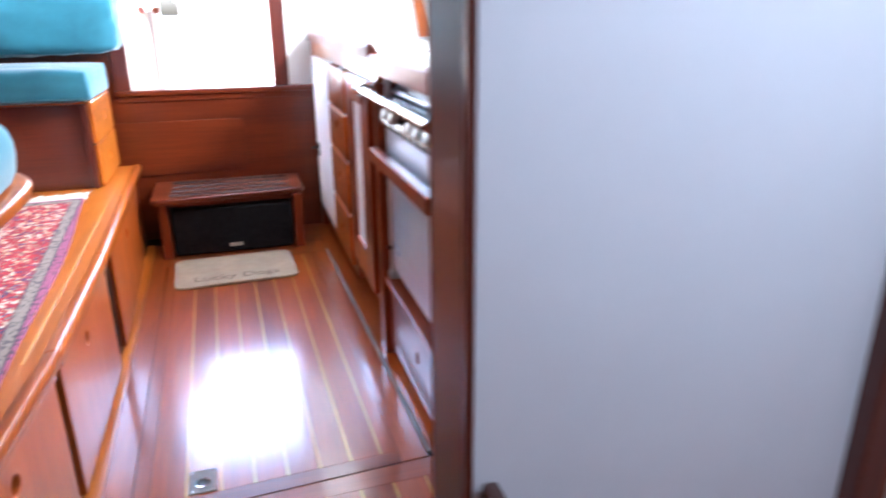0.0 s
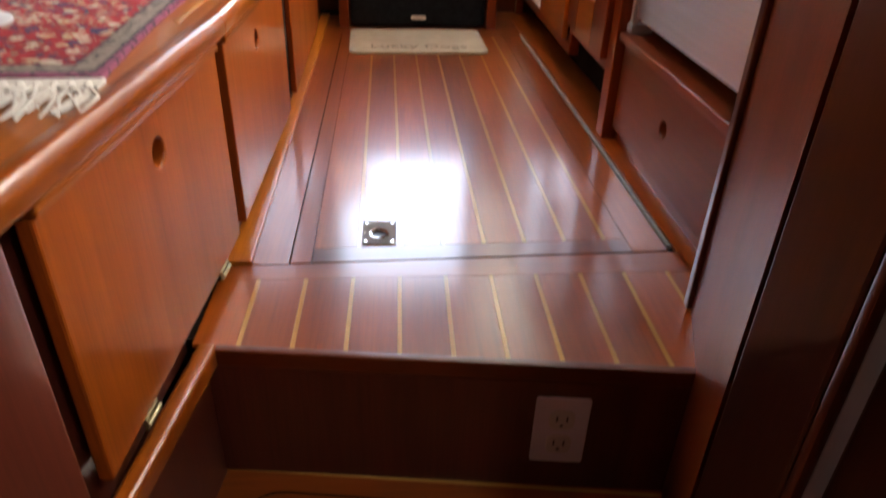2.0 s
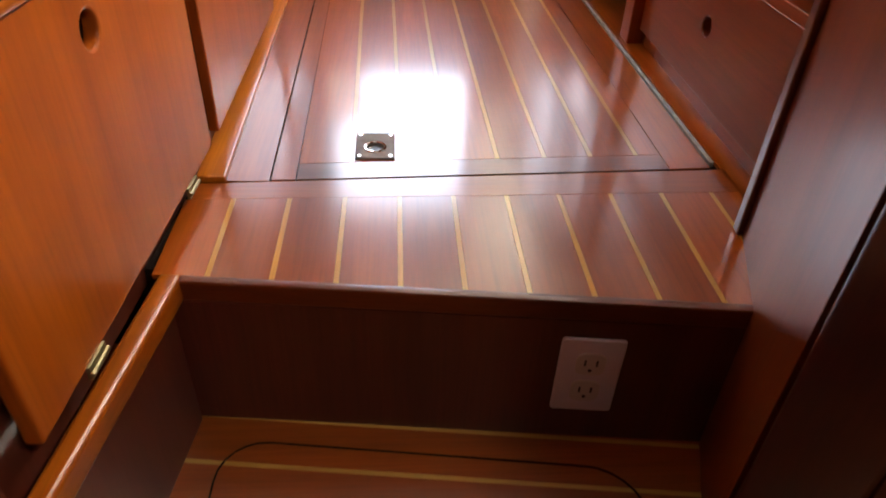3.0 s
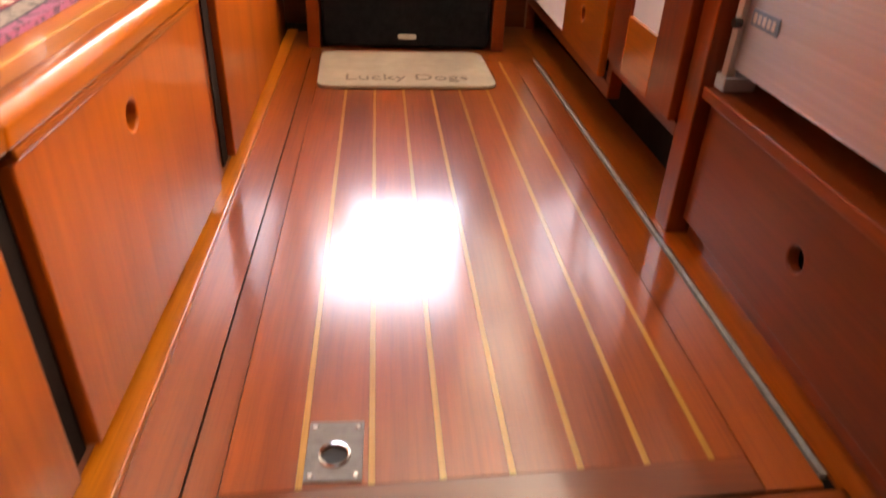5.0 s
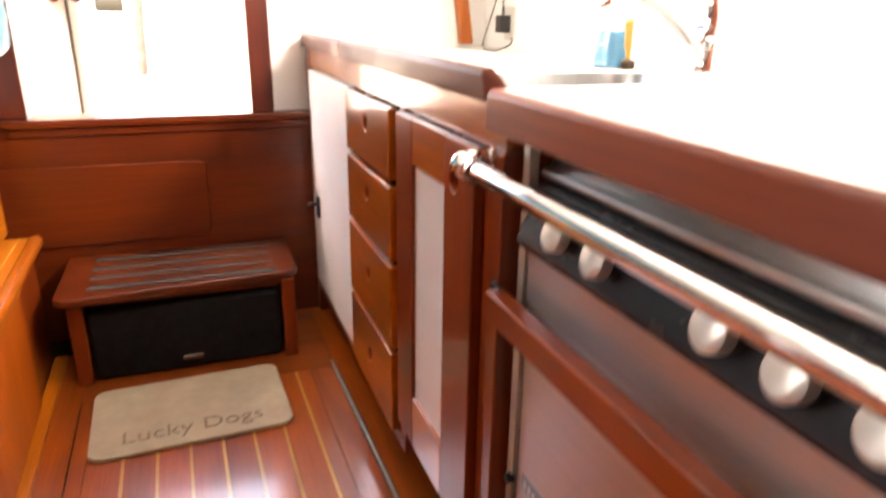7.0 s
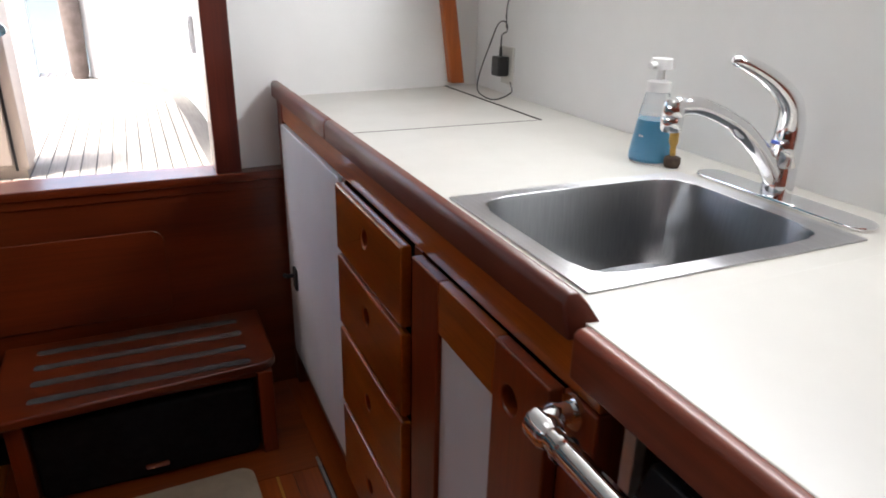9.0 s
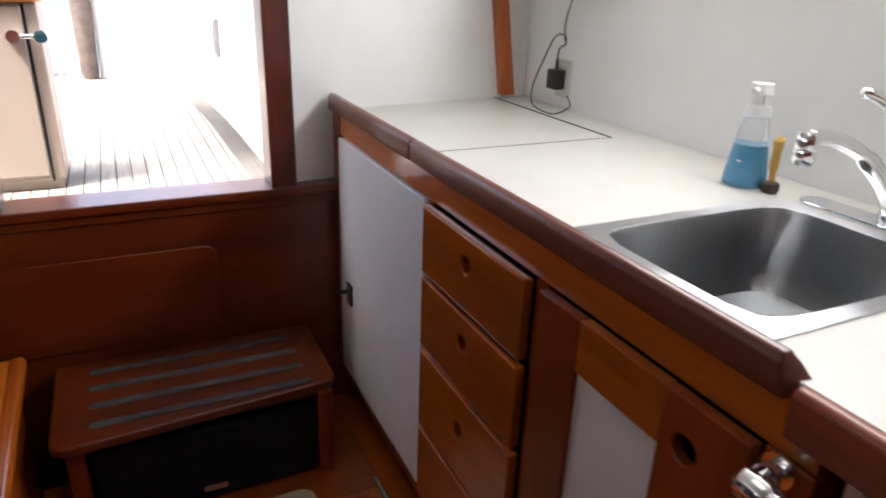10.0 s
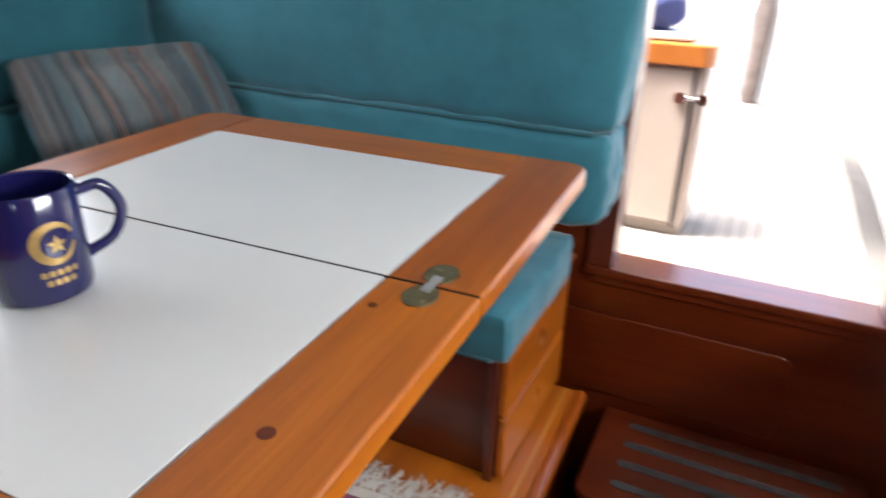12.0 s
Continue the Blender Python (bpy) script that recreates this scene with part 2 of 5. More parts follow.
def rug_pile(name, half_x, half_y):
    """A red field of flowers and leaves, a patterned border and a mauve edge."""
    m = mat(name, (0.3, 0.02, 0.03), 0.95)
    ln, out = m.node_tree.links, m.node_tree.nodes["Principled BSDF"].inputs
    tc = nd(m, "ShaderNodeTexCoord")
    warp = nd(m, "ShaderNodeTexNoise", Scale=44.0, Detail=2.0)
    ln.new(tc.outputs["Object"], warp.inputs["Vector"])
    vec = mixed(m, 0.035, tc.outputs["Object"], warp.outputs["Color"], "ADD")

    def cells(scale, lo, hi):
        v = nd(m, "ShaderNodeTexVoronoi", Scale=scale, Randomness=0.9)
        ln.new(vec, v.inputs["Vector"])
        return v, ramp(m, v.outputs["Distance"], [(lo, (1, 1, 1)), (hi, (0, 0, 0))])

    field = ramp(m, warp.outputs[0], [(0.35, (0.22, 0.006, 0.014)), (0.65, (0.38, 0.014, 0.026))])
    leaf, leaf_mask = cells(78.0, 0.36, 0.42)
    leaf_tone = ramp(m, leaf.outputs["Color"], [(0.0, (0.03, 0.03, 0.07)), (0.45, (0.22, 0.18, 0.11)), (0.62, (0.38, 0.30, 0.19)), (0.8, (0.36, 0.02, 0.03))])
    leaf_tone.node.color_ramp.interpolation = "CONSTANT"
    col = mixed(m, leaf_mask, field, leaf_tone)
    flower, flower_mask = cells(44.0, 0.38, 0.43)
    petal = ramp(m, flower.outputs["Color"], [(0.0, (0.52, 0.44, 0.33)), (0.46, (0.03, 0.03, 0.10)), (0.62, (0.48, 0.38, 0.22)), (0.74, (0.05, 0.03, 0.07)), (0.84, (0.50, 0.05, 0.05))])
    petal.node.color_ramp.interpolation = "CONSTANT"
    col = mixed(m, flower_mask, col, petal)
    heart, heart_mask = cells(44.0, 0.10, 0.14)
    col = mixed(m, heart_mask, col, (0.38, 0.03, 0.03))
    sep = nd(m, "ShaderNodeSeparateXYZ")
    ln.new(tc.outputs["Object"], sep.inputs[0])

    def edge(axis, half):
        a = nd(m, "ShaderNodeMath")
        a.operation = "ABSOLUTE"
        ln.new(sep.outputs[axis], a.inputs[0])
        b = nd(m, "ShaderNodeMath")
        b.operation = "SUBTRACT"
        b.inputs[0].default_value = half
        ln.new(a.outputs[0], b.inputs[1])
        return b.outputs[0]

    near = nd(m, "ShaderNodeMath")
    near.operation = "MINIMUM"
    ln.new(edge(0, half_x), near.inputs[0])
    ln.new(edge(1, half_y), near.inputs[1])
    band = ramp(m, near.outputs[0], [(0.0, (0.27, 0.07, 0.13)), (0.013, (0.02, 0.02, 0.03)), (0.019, (0.22, 0.18, 0.15)), (0.045, (0.02, 0.02, 0.03)), (0.051, (0, 0, 0))])
    band.node.color_ramp.interpolation = "CONSTANT"
    small, small_mask = cells(60.0, 0.35, 0.42)
    band = mixed(m, mixed(m, 0.25, small_mask, (0, 0, 0)), band, (0.03, 0.025, 0.04))
    inside = ramp(m, near.outputs[0], [(0.05, (0, 0, 0)), (0.0515, (1, 1, 1))])
    col = mixed(m, inside, band, col)
    ln.new(col, out["Base Color"])
    b = nd(m, "ShaderNodeTexNoise", Scale=420.0, Detail=2.0)
    ln.new(tc.outputs["Object"], b.inputs["Vector"])
    bumped(m, b.outputs[0], 0.9, 0.002)
    return m


def glass(name, color, rough=0.02):
    m = mat(name, color, rough, transmission_weight=1.0, ior=1.35)
    return m


soap_blue = glass("blue_liquid_soap", (0.25, 0.62, 0.85))
clear_plastic = glass("clear_plastic", (0.93, 0.95, 0.97), 0.08)


# ---- mesh helpers: shapes are given in world metres ----
def crisp(bm):
    """Keeps the broad faces flat where they meet a narrow rounding."""
    for e in bm.edges:
        if len(e.link_faces) == 2 and e.calc_face_angle() > 0.2:
            a, b = sorted(f.calc_area() for f in e.link_faces)
            if b > 4 * a:
                e.smooth = False
    return bm



def bm_box(x0, x1, y0, y1, z0, z1, bevel=0.0, seg=2, bm=None):
    made = bm is None
    bm = bm or bmesh.new()
    r = bmesh.ops.create_cube(bm, size=1.0)
    vs = r["verts"]
    bmesh.ops.scale(bm, vec=(x1 - x0, y1 - y0, z1 - z0), verts=vs)
    bmesh.ops.translate(bm, vec=((x0 + x1) / 2, (y0 + y1) / 2, (z0 + z1) / 2), verts=vs)
    if bevel and made:
        bmesh.ops.bevel(bm, geom=bm.edges[:], offset=bevel, segments=seg, profile=0.5, affect="EDGES")
        crisp(bm)
    return bm


def bm_prism(points, z0, z1, bevel=0.0, seg=2, axis=2):
    """A polygon, counted round, pushed out along an axis (0, 1 or 2)."""
    bm = bmesh.new()
    place = {2: lambda a, b, c: (a, b, c), 1: lambda a, b, c: (a, c, b), 0: lambda a, b, c: (c, a, b)}[axis]
    lo, hi = ([bm.verts.new(place(a, b, c)) for a, b in points] for c in (z0, z1))
    bm.faces.new(lo[::-1]), bm.faces.new(hi)
    n = len(points)
    for i in range(n):
        bm.faces.new((lo[i], lo[(i + 1) % n], hi[(i + 1) % n], hi[i]))
    bmesh.ops.recalc_face_normals(bm, faces=bm.faces[:])
    if bevel:
        sharp = [e for e in bm.edges if len(e.link_faces) == 2 and e.calc_face_angle() > 0.6]
        bmesh.ops.bevel(bm, geom=sharp, offset=bevel, segments=seg, profile=0.5, affect="EDGES")
        crisp(bm)
    return bm


def rounded(a0, a1, b0, b1, r, n=6, which=(1, 1, 1, 1)):
    """The outline of a rectangle with rounded corners; which: from (a1, b1) counterclockwise."""
    out = []
    for k, (ca, cb, on) in enumerate(((a1, b1, which[0]), (a0, b1, which[1]), (a0, b0, which[2]), (a1, b0, which[3]))):
        if not on:
            out.append((ca, cb))
            continue
        sa, sb = (-1 if ca == a1 else 1), (-1 if cb == b1 else 1)
        for i in range(n + 1):
            g = radians(90 * k + 90 * i / n)
            out.append((ca + sa * r + r * math.cos(g), cb + sb * r + r * math.sin(g)))
    return out


def bm_ring(a0, a1, b0, b1, c0, c1, ca, cb, hole, axis=2, bevel=0.0, steps=28, outer_round=0.0):
    """A board with a hole: hole(angle) is the hole's radius round (ca, cb)."""
    corners = [math.atan2(b - cb, a - ca) for a in (a0, a1) for b in (b0, b1)]
    angles = sorted(set([round(-math.pi + 2 * math.pi * i / steps, 5) for i in range(steps)] + [round(c, 5) for c in corners]))
    bm = bmesh.new()
    place = {2: lambda a, b, c: (a, b, c), 1: lambda a, b, c: (a, c, b), 0: lambda a, b, c: (c, a, b)}[axis]
    rings = []
    for c in (c0, c1):
        inner, outer = [], []
        for g in angles:
            u, v = math.cos(g), math.sin(g)
            reach = min(((a1 - ca) / u if u > 1e-9 else (a0 - ca) / u if u < -1e-9 else 1e9), ((b1 - cb) / v if v > 1e-9 else (b0 - cb) / v if v < -1e-9 else 1e9))
            h = hole(g)
            inner.append(bm.verts.new(place(ca + h * u, cb + h * v, c)))
            outer.append(bm.verts.new(place(ca + reach * u, cb + reach * v, c)))
        rings.append((inner, outer))
    (i0, o0), (i1, o1) = rings
    n = len(angles)
    for i in range(n):
        j = (i + 1) % n
        bm.faces.new((i0[i], o0[i], o0[j], i0[j])), bm.faces.new((i1[i], i1[j], o1[j], o1[i]))
        bm.faces.new((o0[i], o1[i], o1[j], o0[j])), bm.faces.new((i0[j], i1[j], i1[i], i0[i]))
    bmesh.ops.recalc_face_normals(bm, faces=bm.faces[:])
    if bevel:
        sharp = [e for e in bm.edges if e.calc_face_angle() > 0.8]
        bmesh.ops.bevel(bm, geom=sharp, offset=bevel, segments=2, profile=0.5, affect="EDGES")
        crisp(bm)
    return bm


def bm_lathe(profile, cx, cy, steps=28, bm=None):
    """A turned shape round an upright axis: rows of (radius, z)."""
    bm = bm or bmesh.new()
    rows = [[bm.verts.new((cx + r * math.cos(2 * math.pi * i / steps), cy + r * math.sin(2 * math.pi * i / steps), z)) for i in range(steps)] for r, z in profile]
    for a, b in zip(rows, rows[1:]):
        for i in range(steps):
            bm.faces.new((a[i], a[(i + 1) % steps], b[(i + 1) % steps], b[i]))
    for row, flip in ((rows[0], True), (rows[-1], False)):
        bm.faces.new(row[::-1] if flip else row)
    bmesh.ops.recalc_face_normals(bm, faces=bm.faces[:])
    return bm


def bm_tube(points, radius, steps=12, bm=None):
    """A round bar along points; radius may be one number or one for each point."""
    bm = bm or bmesh.new()
    pts = [Vector(p) for p in points]
    radii = radius if isinstance(radius, (list, tuple)) else [radius] * len(pts)
    rows, side = [], None
    for i, p in enumerate(pts):
        way = (pts[min(i + 1, len(pts) - 1)] - pts[max(i - 1, 0)]).normalized()
        side = (way.orthogonal() if side is None else side - way * side.dot(way)).normalized()
        up = way.cross(side)
        rows.append([bm.verts.new(p + radii[i] * (math.cos(g) * side + math.sin(g) * up)) for g in (2 * math.pi * k / steps for k in range(steps))])
    for a, b in zip(rows, rows[1:]):
        for i in range(steps):
            bm.faces.new((a[i], a[(i + 1) % steps], b[(i + 1) % steps], b[i]))
    bm.faces.new(rows[0][::-1]), bm.faces.new(rows[-1])
    bmesh.ops.recalc_face_normals(bm, faces=bm.faces[:])
    return bm


def curve_through(points, n=8):
    """Catmull-Rom through points."""
    pts = [Vector(p) for p in points]
    pts = [2 * pts[0] - pts[1]] + pts + [2 * pts[-1] - pts[-2]]
    out = []
    for a, b, c, d in zip(pts, pts[1:], pts[2:], pts[3:]):
        for i in range(n):
            t = i / n
            out.append(0.5 * (2 * b + (c - a) * t + (2 * a - 5 * b + 4 * c - d) * t * t + (3 * b - a - 3 * c + d) * t ** 3))
    return out + [pts[-2]]


def bm_puffy(x0, x1, y0, y1, z0, z1, r=0.04, bulge=0.015, n=14, wrinkle=0.004, seed=0.0):
    """A stuffed cushion: a rounded box with swollen sides and soft creases."""
    bm = bmesh.new()
    bmesh.ops.create_cube(bm, size=2.0)
    bmesh.ops.subdivide_edges(bm, edges=bm.edges[:], cuts=n, use_grid_fill=True)
    c = Vector(((x0 + x1) / 2, (y0 + y1) / 2, (z0 + z1) / 2))
    h = Vector(((x1 - x0) / 2, (y1 - y0) / 2, (z1 - z0) / 2))
    for v in bm.verts:
        u = v.co.copy()
        p = Vector([u[i] * h[i] for i in range(3)])
        core = Vector([max(-h[i] + r, min(h[i] - r, p[i])) for i in range(3)])
        d = p - core
        q = core + d.normalized() * r if d.length > 1e-9 else p
        for i in range(3):
            if abs(u[i]) > 0.999:
                j, k = (i + 1) % 3, (i + 2) % 3
                q[i] += math.copysign(bulge * (1 - u[j] ** 2) * (1 - u[k] ** 2), u[i])
        w = noise.noise_vector((q + Vector((seed, seed, seed))) * 11.0) * wrinkle + noise.noise_vector((q + Vector((seed, 1, 2))) * 34.0) * wrinkle * 0.4
        v.co = c + q + w
    bmesh.ops.recalc_face_normals(bm, faces=bm.faces[:])
    return bm


def to_mesh(name, bm, material, smooth=True):
    me = bpy.data.meshes.new(name)
    bm.edges.index_update()
    hard = [e.index for e in bm.edges if not e.smooth]
    bm.to_mesh(me)
    bm.free()
    me.materials.append(material)
    if smooth:
        for p in me.polygons:
            p.use_smooth = True
        me.set_sharp_from_angle(angle=radians(38))
        for i in hard:
            me.edges[i].use_edge_sharp = True
    return me


def thing(name, base, label, category, group="", turn=0.0):
    ob = new(name)
    ob.empty_display_size = 0.05
    ob.matrix_world = pose(*base, 0, 0, turn)
    ob["at"] = [float(c) for c in base]
    return tagged(ob, label, category, group)


def origin(ob):
    return Vector(ob["at"]) if "at" in ob else (origin(ob.parent) if ob.parent else Vector())


def part(name, bm, material, parent, label="", smooth=True):
    """One mesh under a thing or a part. Its shape is given in metres of the place, with the thing not yet turned."""
    bmesh.ops.translate(bm, vec=-origin(parent), verts=bm.verts[:])
    ob = new(name, to_mesh(name, bm, material, smooth))
    ob.parent = parent
    return tagged(ob, label)


def solo(name, bm, material, label, category="", kind="", group="", base=None):
    at = Vector(base) if base else Vector()
    bmesh.ops.translate(bm, vec=-at, verts=bm.verts[:])
    ob = new(name, to_mesh(name, bm, material))
    ob.location = at
    ob["at"] = [float(c) for c in at]
    return tagged(ob, label, category, group, kind)


def structure(name, bm, material, label):
    return solo(name, bm, material, label, kind="structure")


def piece(name, mesh, parent, at, turn=0.0):
    ob = new(name, mesh)
    ob.parent = parent
    ob.matrix_local = Matrix.Translation(Vector(at) - origin(parent)) @ pose(0, 0, 0, 0, 0, turn)
    return ob


def lettering(name, text, size, m, material, parent, label=""):
    c = bpy.data.curves.new(name, "FONT")
    c.body, c.size, c.extrude, c.align_x, c.align_y = text, size, 0.0006, "CENTER", "CENTER"
    tmp = new(name + "_shape", c)
    me = bpy.data.meshes.new_from_object(tmp)
    bpy.data.objects.remove(tmp)
    me.materials.clear()
    me.materials.append(material)
    ob = new(name, me)
    ob.parent = parent
    ob.matrix_local = m
    return tagged(ob, label)


GX = 1.236      # face of the galley
LX = 0.392      # face of the settee lockers
AY = 2.25       # aft bulkhead
LOW = -0.26    # lower sole
TOP = 2.0       # deckhead
PORT, STBD = -1.22, 1.95

# ---- hull, bulkheads and deckhead ----
structure("wall_starboard_lower", bm_box(STBD, STBD + 0.05, -2.4, AY + 0.3, -0.4, 1.61), white_wall, "white painted cabin side behind the galley worktop")
structure("wall_starboard_upper", bm_box(STBD, STBD + 0.05, -2.4, AY + 0.3, 1.93, TOP), white_wall, "white painted upper cabin side over the galley")
structure("wall_starboard_fore", bm_box(STBD, STBD + 0.05, -2.4, 0.48, 1.61, 1.93), white_wall, "white painted cabin side before the galley window")
structure("wall_starboard_aft", bm_box(STBD, STBD + 0.05, 1.72, AY + 0.3, 1.61, 1.93), white_wall, "white painted cabin side behind the galley window")
structure("wall_port_upper", bm_box(PORT - 0.05, PORT, -2.4, AY + 0.3, 1.79, TOP), white_wall, "white painted cabin side above the windows")
structure("wall_port_fore", bm_box(PORT - 0.05, PORT, -2.4, 0.2, 1.53, 1.79), white_wall, "white painted cabin side before the windows")
structure("wall_port_aft", bm_box(PORT - 0.05, PORT, 1.8, AY + 0.3, 1.53, 1.79), white_wall, "white painted cabin side behind the windows")
structure("wall_port_lower", bm_box(PORT - 0.05, PORT, -2.4, AY + 0.3, -0.4, 1.53), mahogany_y, "varnished mahogany cabin side behind the settee")
structure("ceiling", bm_box(PORT - 0.05, STBD + 0.05, -2.45, AY + 0.06, TOP, TOP + 0.05), white_wall, "white painted deckhead")
structure("wall_forward", bm_box(PORT - 0.05, STBD + 0.05, -2.45, -2.4, -0.4, TOP), mahogany_z, "varnished mahogany forward bulkhead")

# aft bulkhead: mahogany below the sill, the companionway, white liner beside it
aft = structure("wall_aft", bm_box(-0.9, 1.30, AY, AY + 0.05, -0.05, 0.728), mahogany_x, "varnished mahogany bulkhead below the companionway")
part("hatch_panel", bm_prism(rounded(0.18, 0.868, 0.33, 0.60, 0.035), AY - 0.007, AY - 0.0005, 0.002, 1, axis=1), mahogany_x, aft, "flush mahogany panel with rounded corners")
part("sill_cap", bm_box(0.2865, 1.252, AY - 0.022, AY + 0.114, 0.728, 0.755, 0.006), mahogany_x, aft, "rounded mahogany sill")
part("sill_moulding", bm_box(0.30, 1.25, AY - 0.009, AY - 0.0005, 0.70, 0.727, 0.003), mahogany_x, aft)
structure("wall_aft_port", bm_box(PORT, 0.285, AY, AY + 0.05, 0.728, TOP), mahogany_x, "varnished mahogany bulkhead behind the settee back")
structure("wall_aft_starboard", bm_prism([(1.112, AY + 0.03), (STBD, AY + 0.113), (STBD, AY + 0.165), (1.112, AY + 0.165)], 0.7, TOP), white_wall, "white liner beside the companionway")
structure("wall_aft_lower", bm_box(1.301, STBD, AY, AY + 0.05, -0.05, 0.699), mahogany_x, "mahogany bulkhead behind the galley lockers")
structure("wall_aft_lintel", bm_box(0.2865, 1.1115, AY + 0.0, AY + 0.1, 1.66, TOP), mahogany_x, "mahogany lintel over the companionway")
frame_aft = structure("door_frame_companionway", bm_box(1.037, 1.112, AY - 0.012, AY + 0.10, 0.755, 1.659, 0.005), redwood_z, "dark red mahogany companionway jambs")
part("jamb", bm_box(0.287, 0.362, AY - 0.012, AY + 0.09, 0.755, 1.659, 0.005), redwood_z, frame_aft)
bm = bm_prism([(1.838, AY + 0.07), (1.888, AY + 0.07), (1.888, AY + 0.114), (1.838, AY + 0.114)], 0.978, TOP, 0.005)
for v in bm.verts:
    v.co.x -= 0.15 * (v.co.z - 0.978)
structure("trim_corner_post", bm, teak_z, "leaning varnished wooden post in the corner over the worktop")

# forward bulkhead of the saloon, with the doorway to the lower cabin
structure("wall_partition", bm_prism([(1.187, -0.142), (1.077, -0.472), (1.30, -0.472), (1.30, -0.142)], LOW, TOP), mahogany_z, "varnished mahogany partition at the galley's end")
structure("trim_partition_edge", bm_prism([(1.18, -0.122), (1.176, -0.146), (1.235, -0.141), (1.235, -0.122)], 0.0, TOP, 0.004), redwood_z, "dark red mahogany edge of the partition")
structure("wall_partition_back", bm_box(1.236, STBD, -0.135, -0.10, LOW, TOP), mahogany_z, "mahogany partition closing the galley")
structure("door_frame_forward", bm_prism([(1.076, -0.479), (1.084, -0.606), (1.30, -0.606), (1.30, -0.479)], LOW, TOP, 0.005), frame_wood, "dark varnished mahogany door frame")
structure("trim_bulkhead_edge", bm_prism([(1.083, -0.608), (1.081, -0.624), (1.095, -0.624), (1.095, -0.608)], LOW, TOP, 0.004), redwood_z, "dark edge strip between the door frame and the white bulkhead")
structure("wall_bulkhead_white", bm_box(1.096, 1.82, -0.622, -0.608, LOW, TOP), bulkhead_white, "pale laminate bulkhead facing the lower cabin")
structure("trim_bulkhead_post", bm_box(1.82, 1.88, -0.66, -0.608, LOW, TOP, 0.005), redwood_z, "dark red mahogany post at the bulkhead's end")
structure("wall_bulkhead_outer", bm_box(1.88, STBD, -0.622, -0.608, LOW, TOP), mahogany_z, "mahogany bulkhead beside the post")
structure("wall_forward_port", bm_box(PORT, 0.30, -0.72, -0.69, LOW, TOP), mahogany_z, "varnished mahogany bulkhead of the lower cabin")
structure("trim_doorpost_port", bm_prism(rounded(0.27, 0.394, -0.735, -0.605, 0.012, 3), LOW, TOP), redwood_z, "dark red mahogany post of the forward doorway")
structure("wall_port_ledge", bm_prism([(0.345, -0.66), (0.358, -0.545), (0.392, -0.245), (0.36, -0.235), (0.30, -0.66)], LOW, -0.035), redwood_z, "dark mahogany side board below the locker ledge")
structure("trim_locker_ledge", bm_prism([(0.347, -0.66), (0.372, -0.545), (0.408, -0.225), (0.378, -0.225), (0.335, -0.66)], -0.034, 0.004, 0.006, 3), teak_y, "rounded varnished ledge under the lockers")
structure("wall_riser", bm_prism([(0.36, -0.237), (1.16, -0.312), (1.16, -0.28), (0.36, -0.205)], LOW, -0.03), redwood_z, "dark mahogany riser of the step")

# ---- bunk beside the lower sole ----
bunk = thing("bunk", (1.4, -1.3, LOW), "dark mahogany bunk base in the lower cabin", "bunk")
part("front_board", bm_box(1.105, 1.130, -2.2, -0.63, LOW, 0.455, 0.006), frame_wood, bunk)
part("top_board", bm_box(1.1305, STBD - 0.002, -2.2, -0.664, 0.08, 0.10), mahogany_y, bunk)

# ---- soles ----
sole = structure("floor", bm_prism([(0.30, -0.20), (1.16, -0.275), (1.25, -0.12), (1.40, -0.1), (1.40, 2.26), (0.30, 2.26)], -0.05, -0.006), shade_and_seam, "varnished striped cabin sole with pale inlays")
lower_sole = structure("floor_lower", bm_box(PORT, STBD, -2.4, -0.2, LOW - 0.05, LOW - 0.006), sole_x, "varnished sole of the lower cabin")
nose = [(0.398, -0.231), (0.398, -0.216), (1.15, -0.287), (1.15, -0.302)]
structure("trim_step_nosing", bm_prism([(a, b - 0.008) for a, b in nose], -0.032, 0.0015, 0.004), mahogany_x, "mahogany nosing of the step")

# ---- galley front ----
HOLE = 0.0185
structure("galley_face_rail", bm_box(GX, GX + 0.03, 0.64, AY - 0.005, 0.907, 0.971, 0.002), teak_y, "varnished teak rail under the worktop edge")
structure("galley_stile_aft", bm_box(GX - 0.002, GX + 0.03, 2.205, AY + 0.02, 0.0, 0.971, 0.002), mahogany_z, "mahogany stile of the galley")
structure("galley_stile_drawers", bm_box(GX, GX + 0.03, 1.112, 1.145, 0.13, 0.906, 0.001), mahogany_z, "mahogany stile of the galley")
structure("galley_stile_door", bm_box(GX, GX + 0.03, 1.548, 1.575, 0.13, 0.906, 0.001), mahogany_z, "mahogany stile of the galley")
structure("galley_stile_stove", bm_box(GX - 0.004, GX + 0.035, 0.638, 0.698, 0.0, 0.906, 0.003), mahogany_z, "mahogany stile beside the stove")
structure("galley_bottom_rail", bm_box(GX - 0.002, GX + 0.03, 1.112, AY - 0.004, 0.098, 0.135, 0.003), mahogany_y, "mahogany bottom rail of the galley")
structure("galley_door_rail", bm_box(GX - 0.002, GX + 0.03, 0.699, 1.111, 0.168, 0.196, 0.003), mahogany_y, "mahogany rail under the cabinet door")
# Toe board and inner sheet carry the hollows' shade as dark colour.
structure("galley_toe_board", bm_box(GX + 0.10, GX + 0.115, 0.64, AY - 0.003, -0.004, 0.165), shade_and_seam, "recessed toe board, coloured dark for the shade")
structure("galley_inside", bm_box(GX + 0.20, GX + 0.22, 0.656, AY, 0.1, 0.79), shade_and_seam, "dark sheet standing for the shade inside the galley lockers")
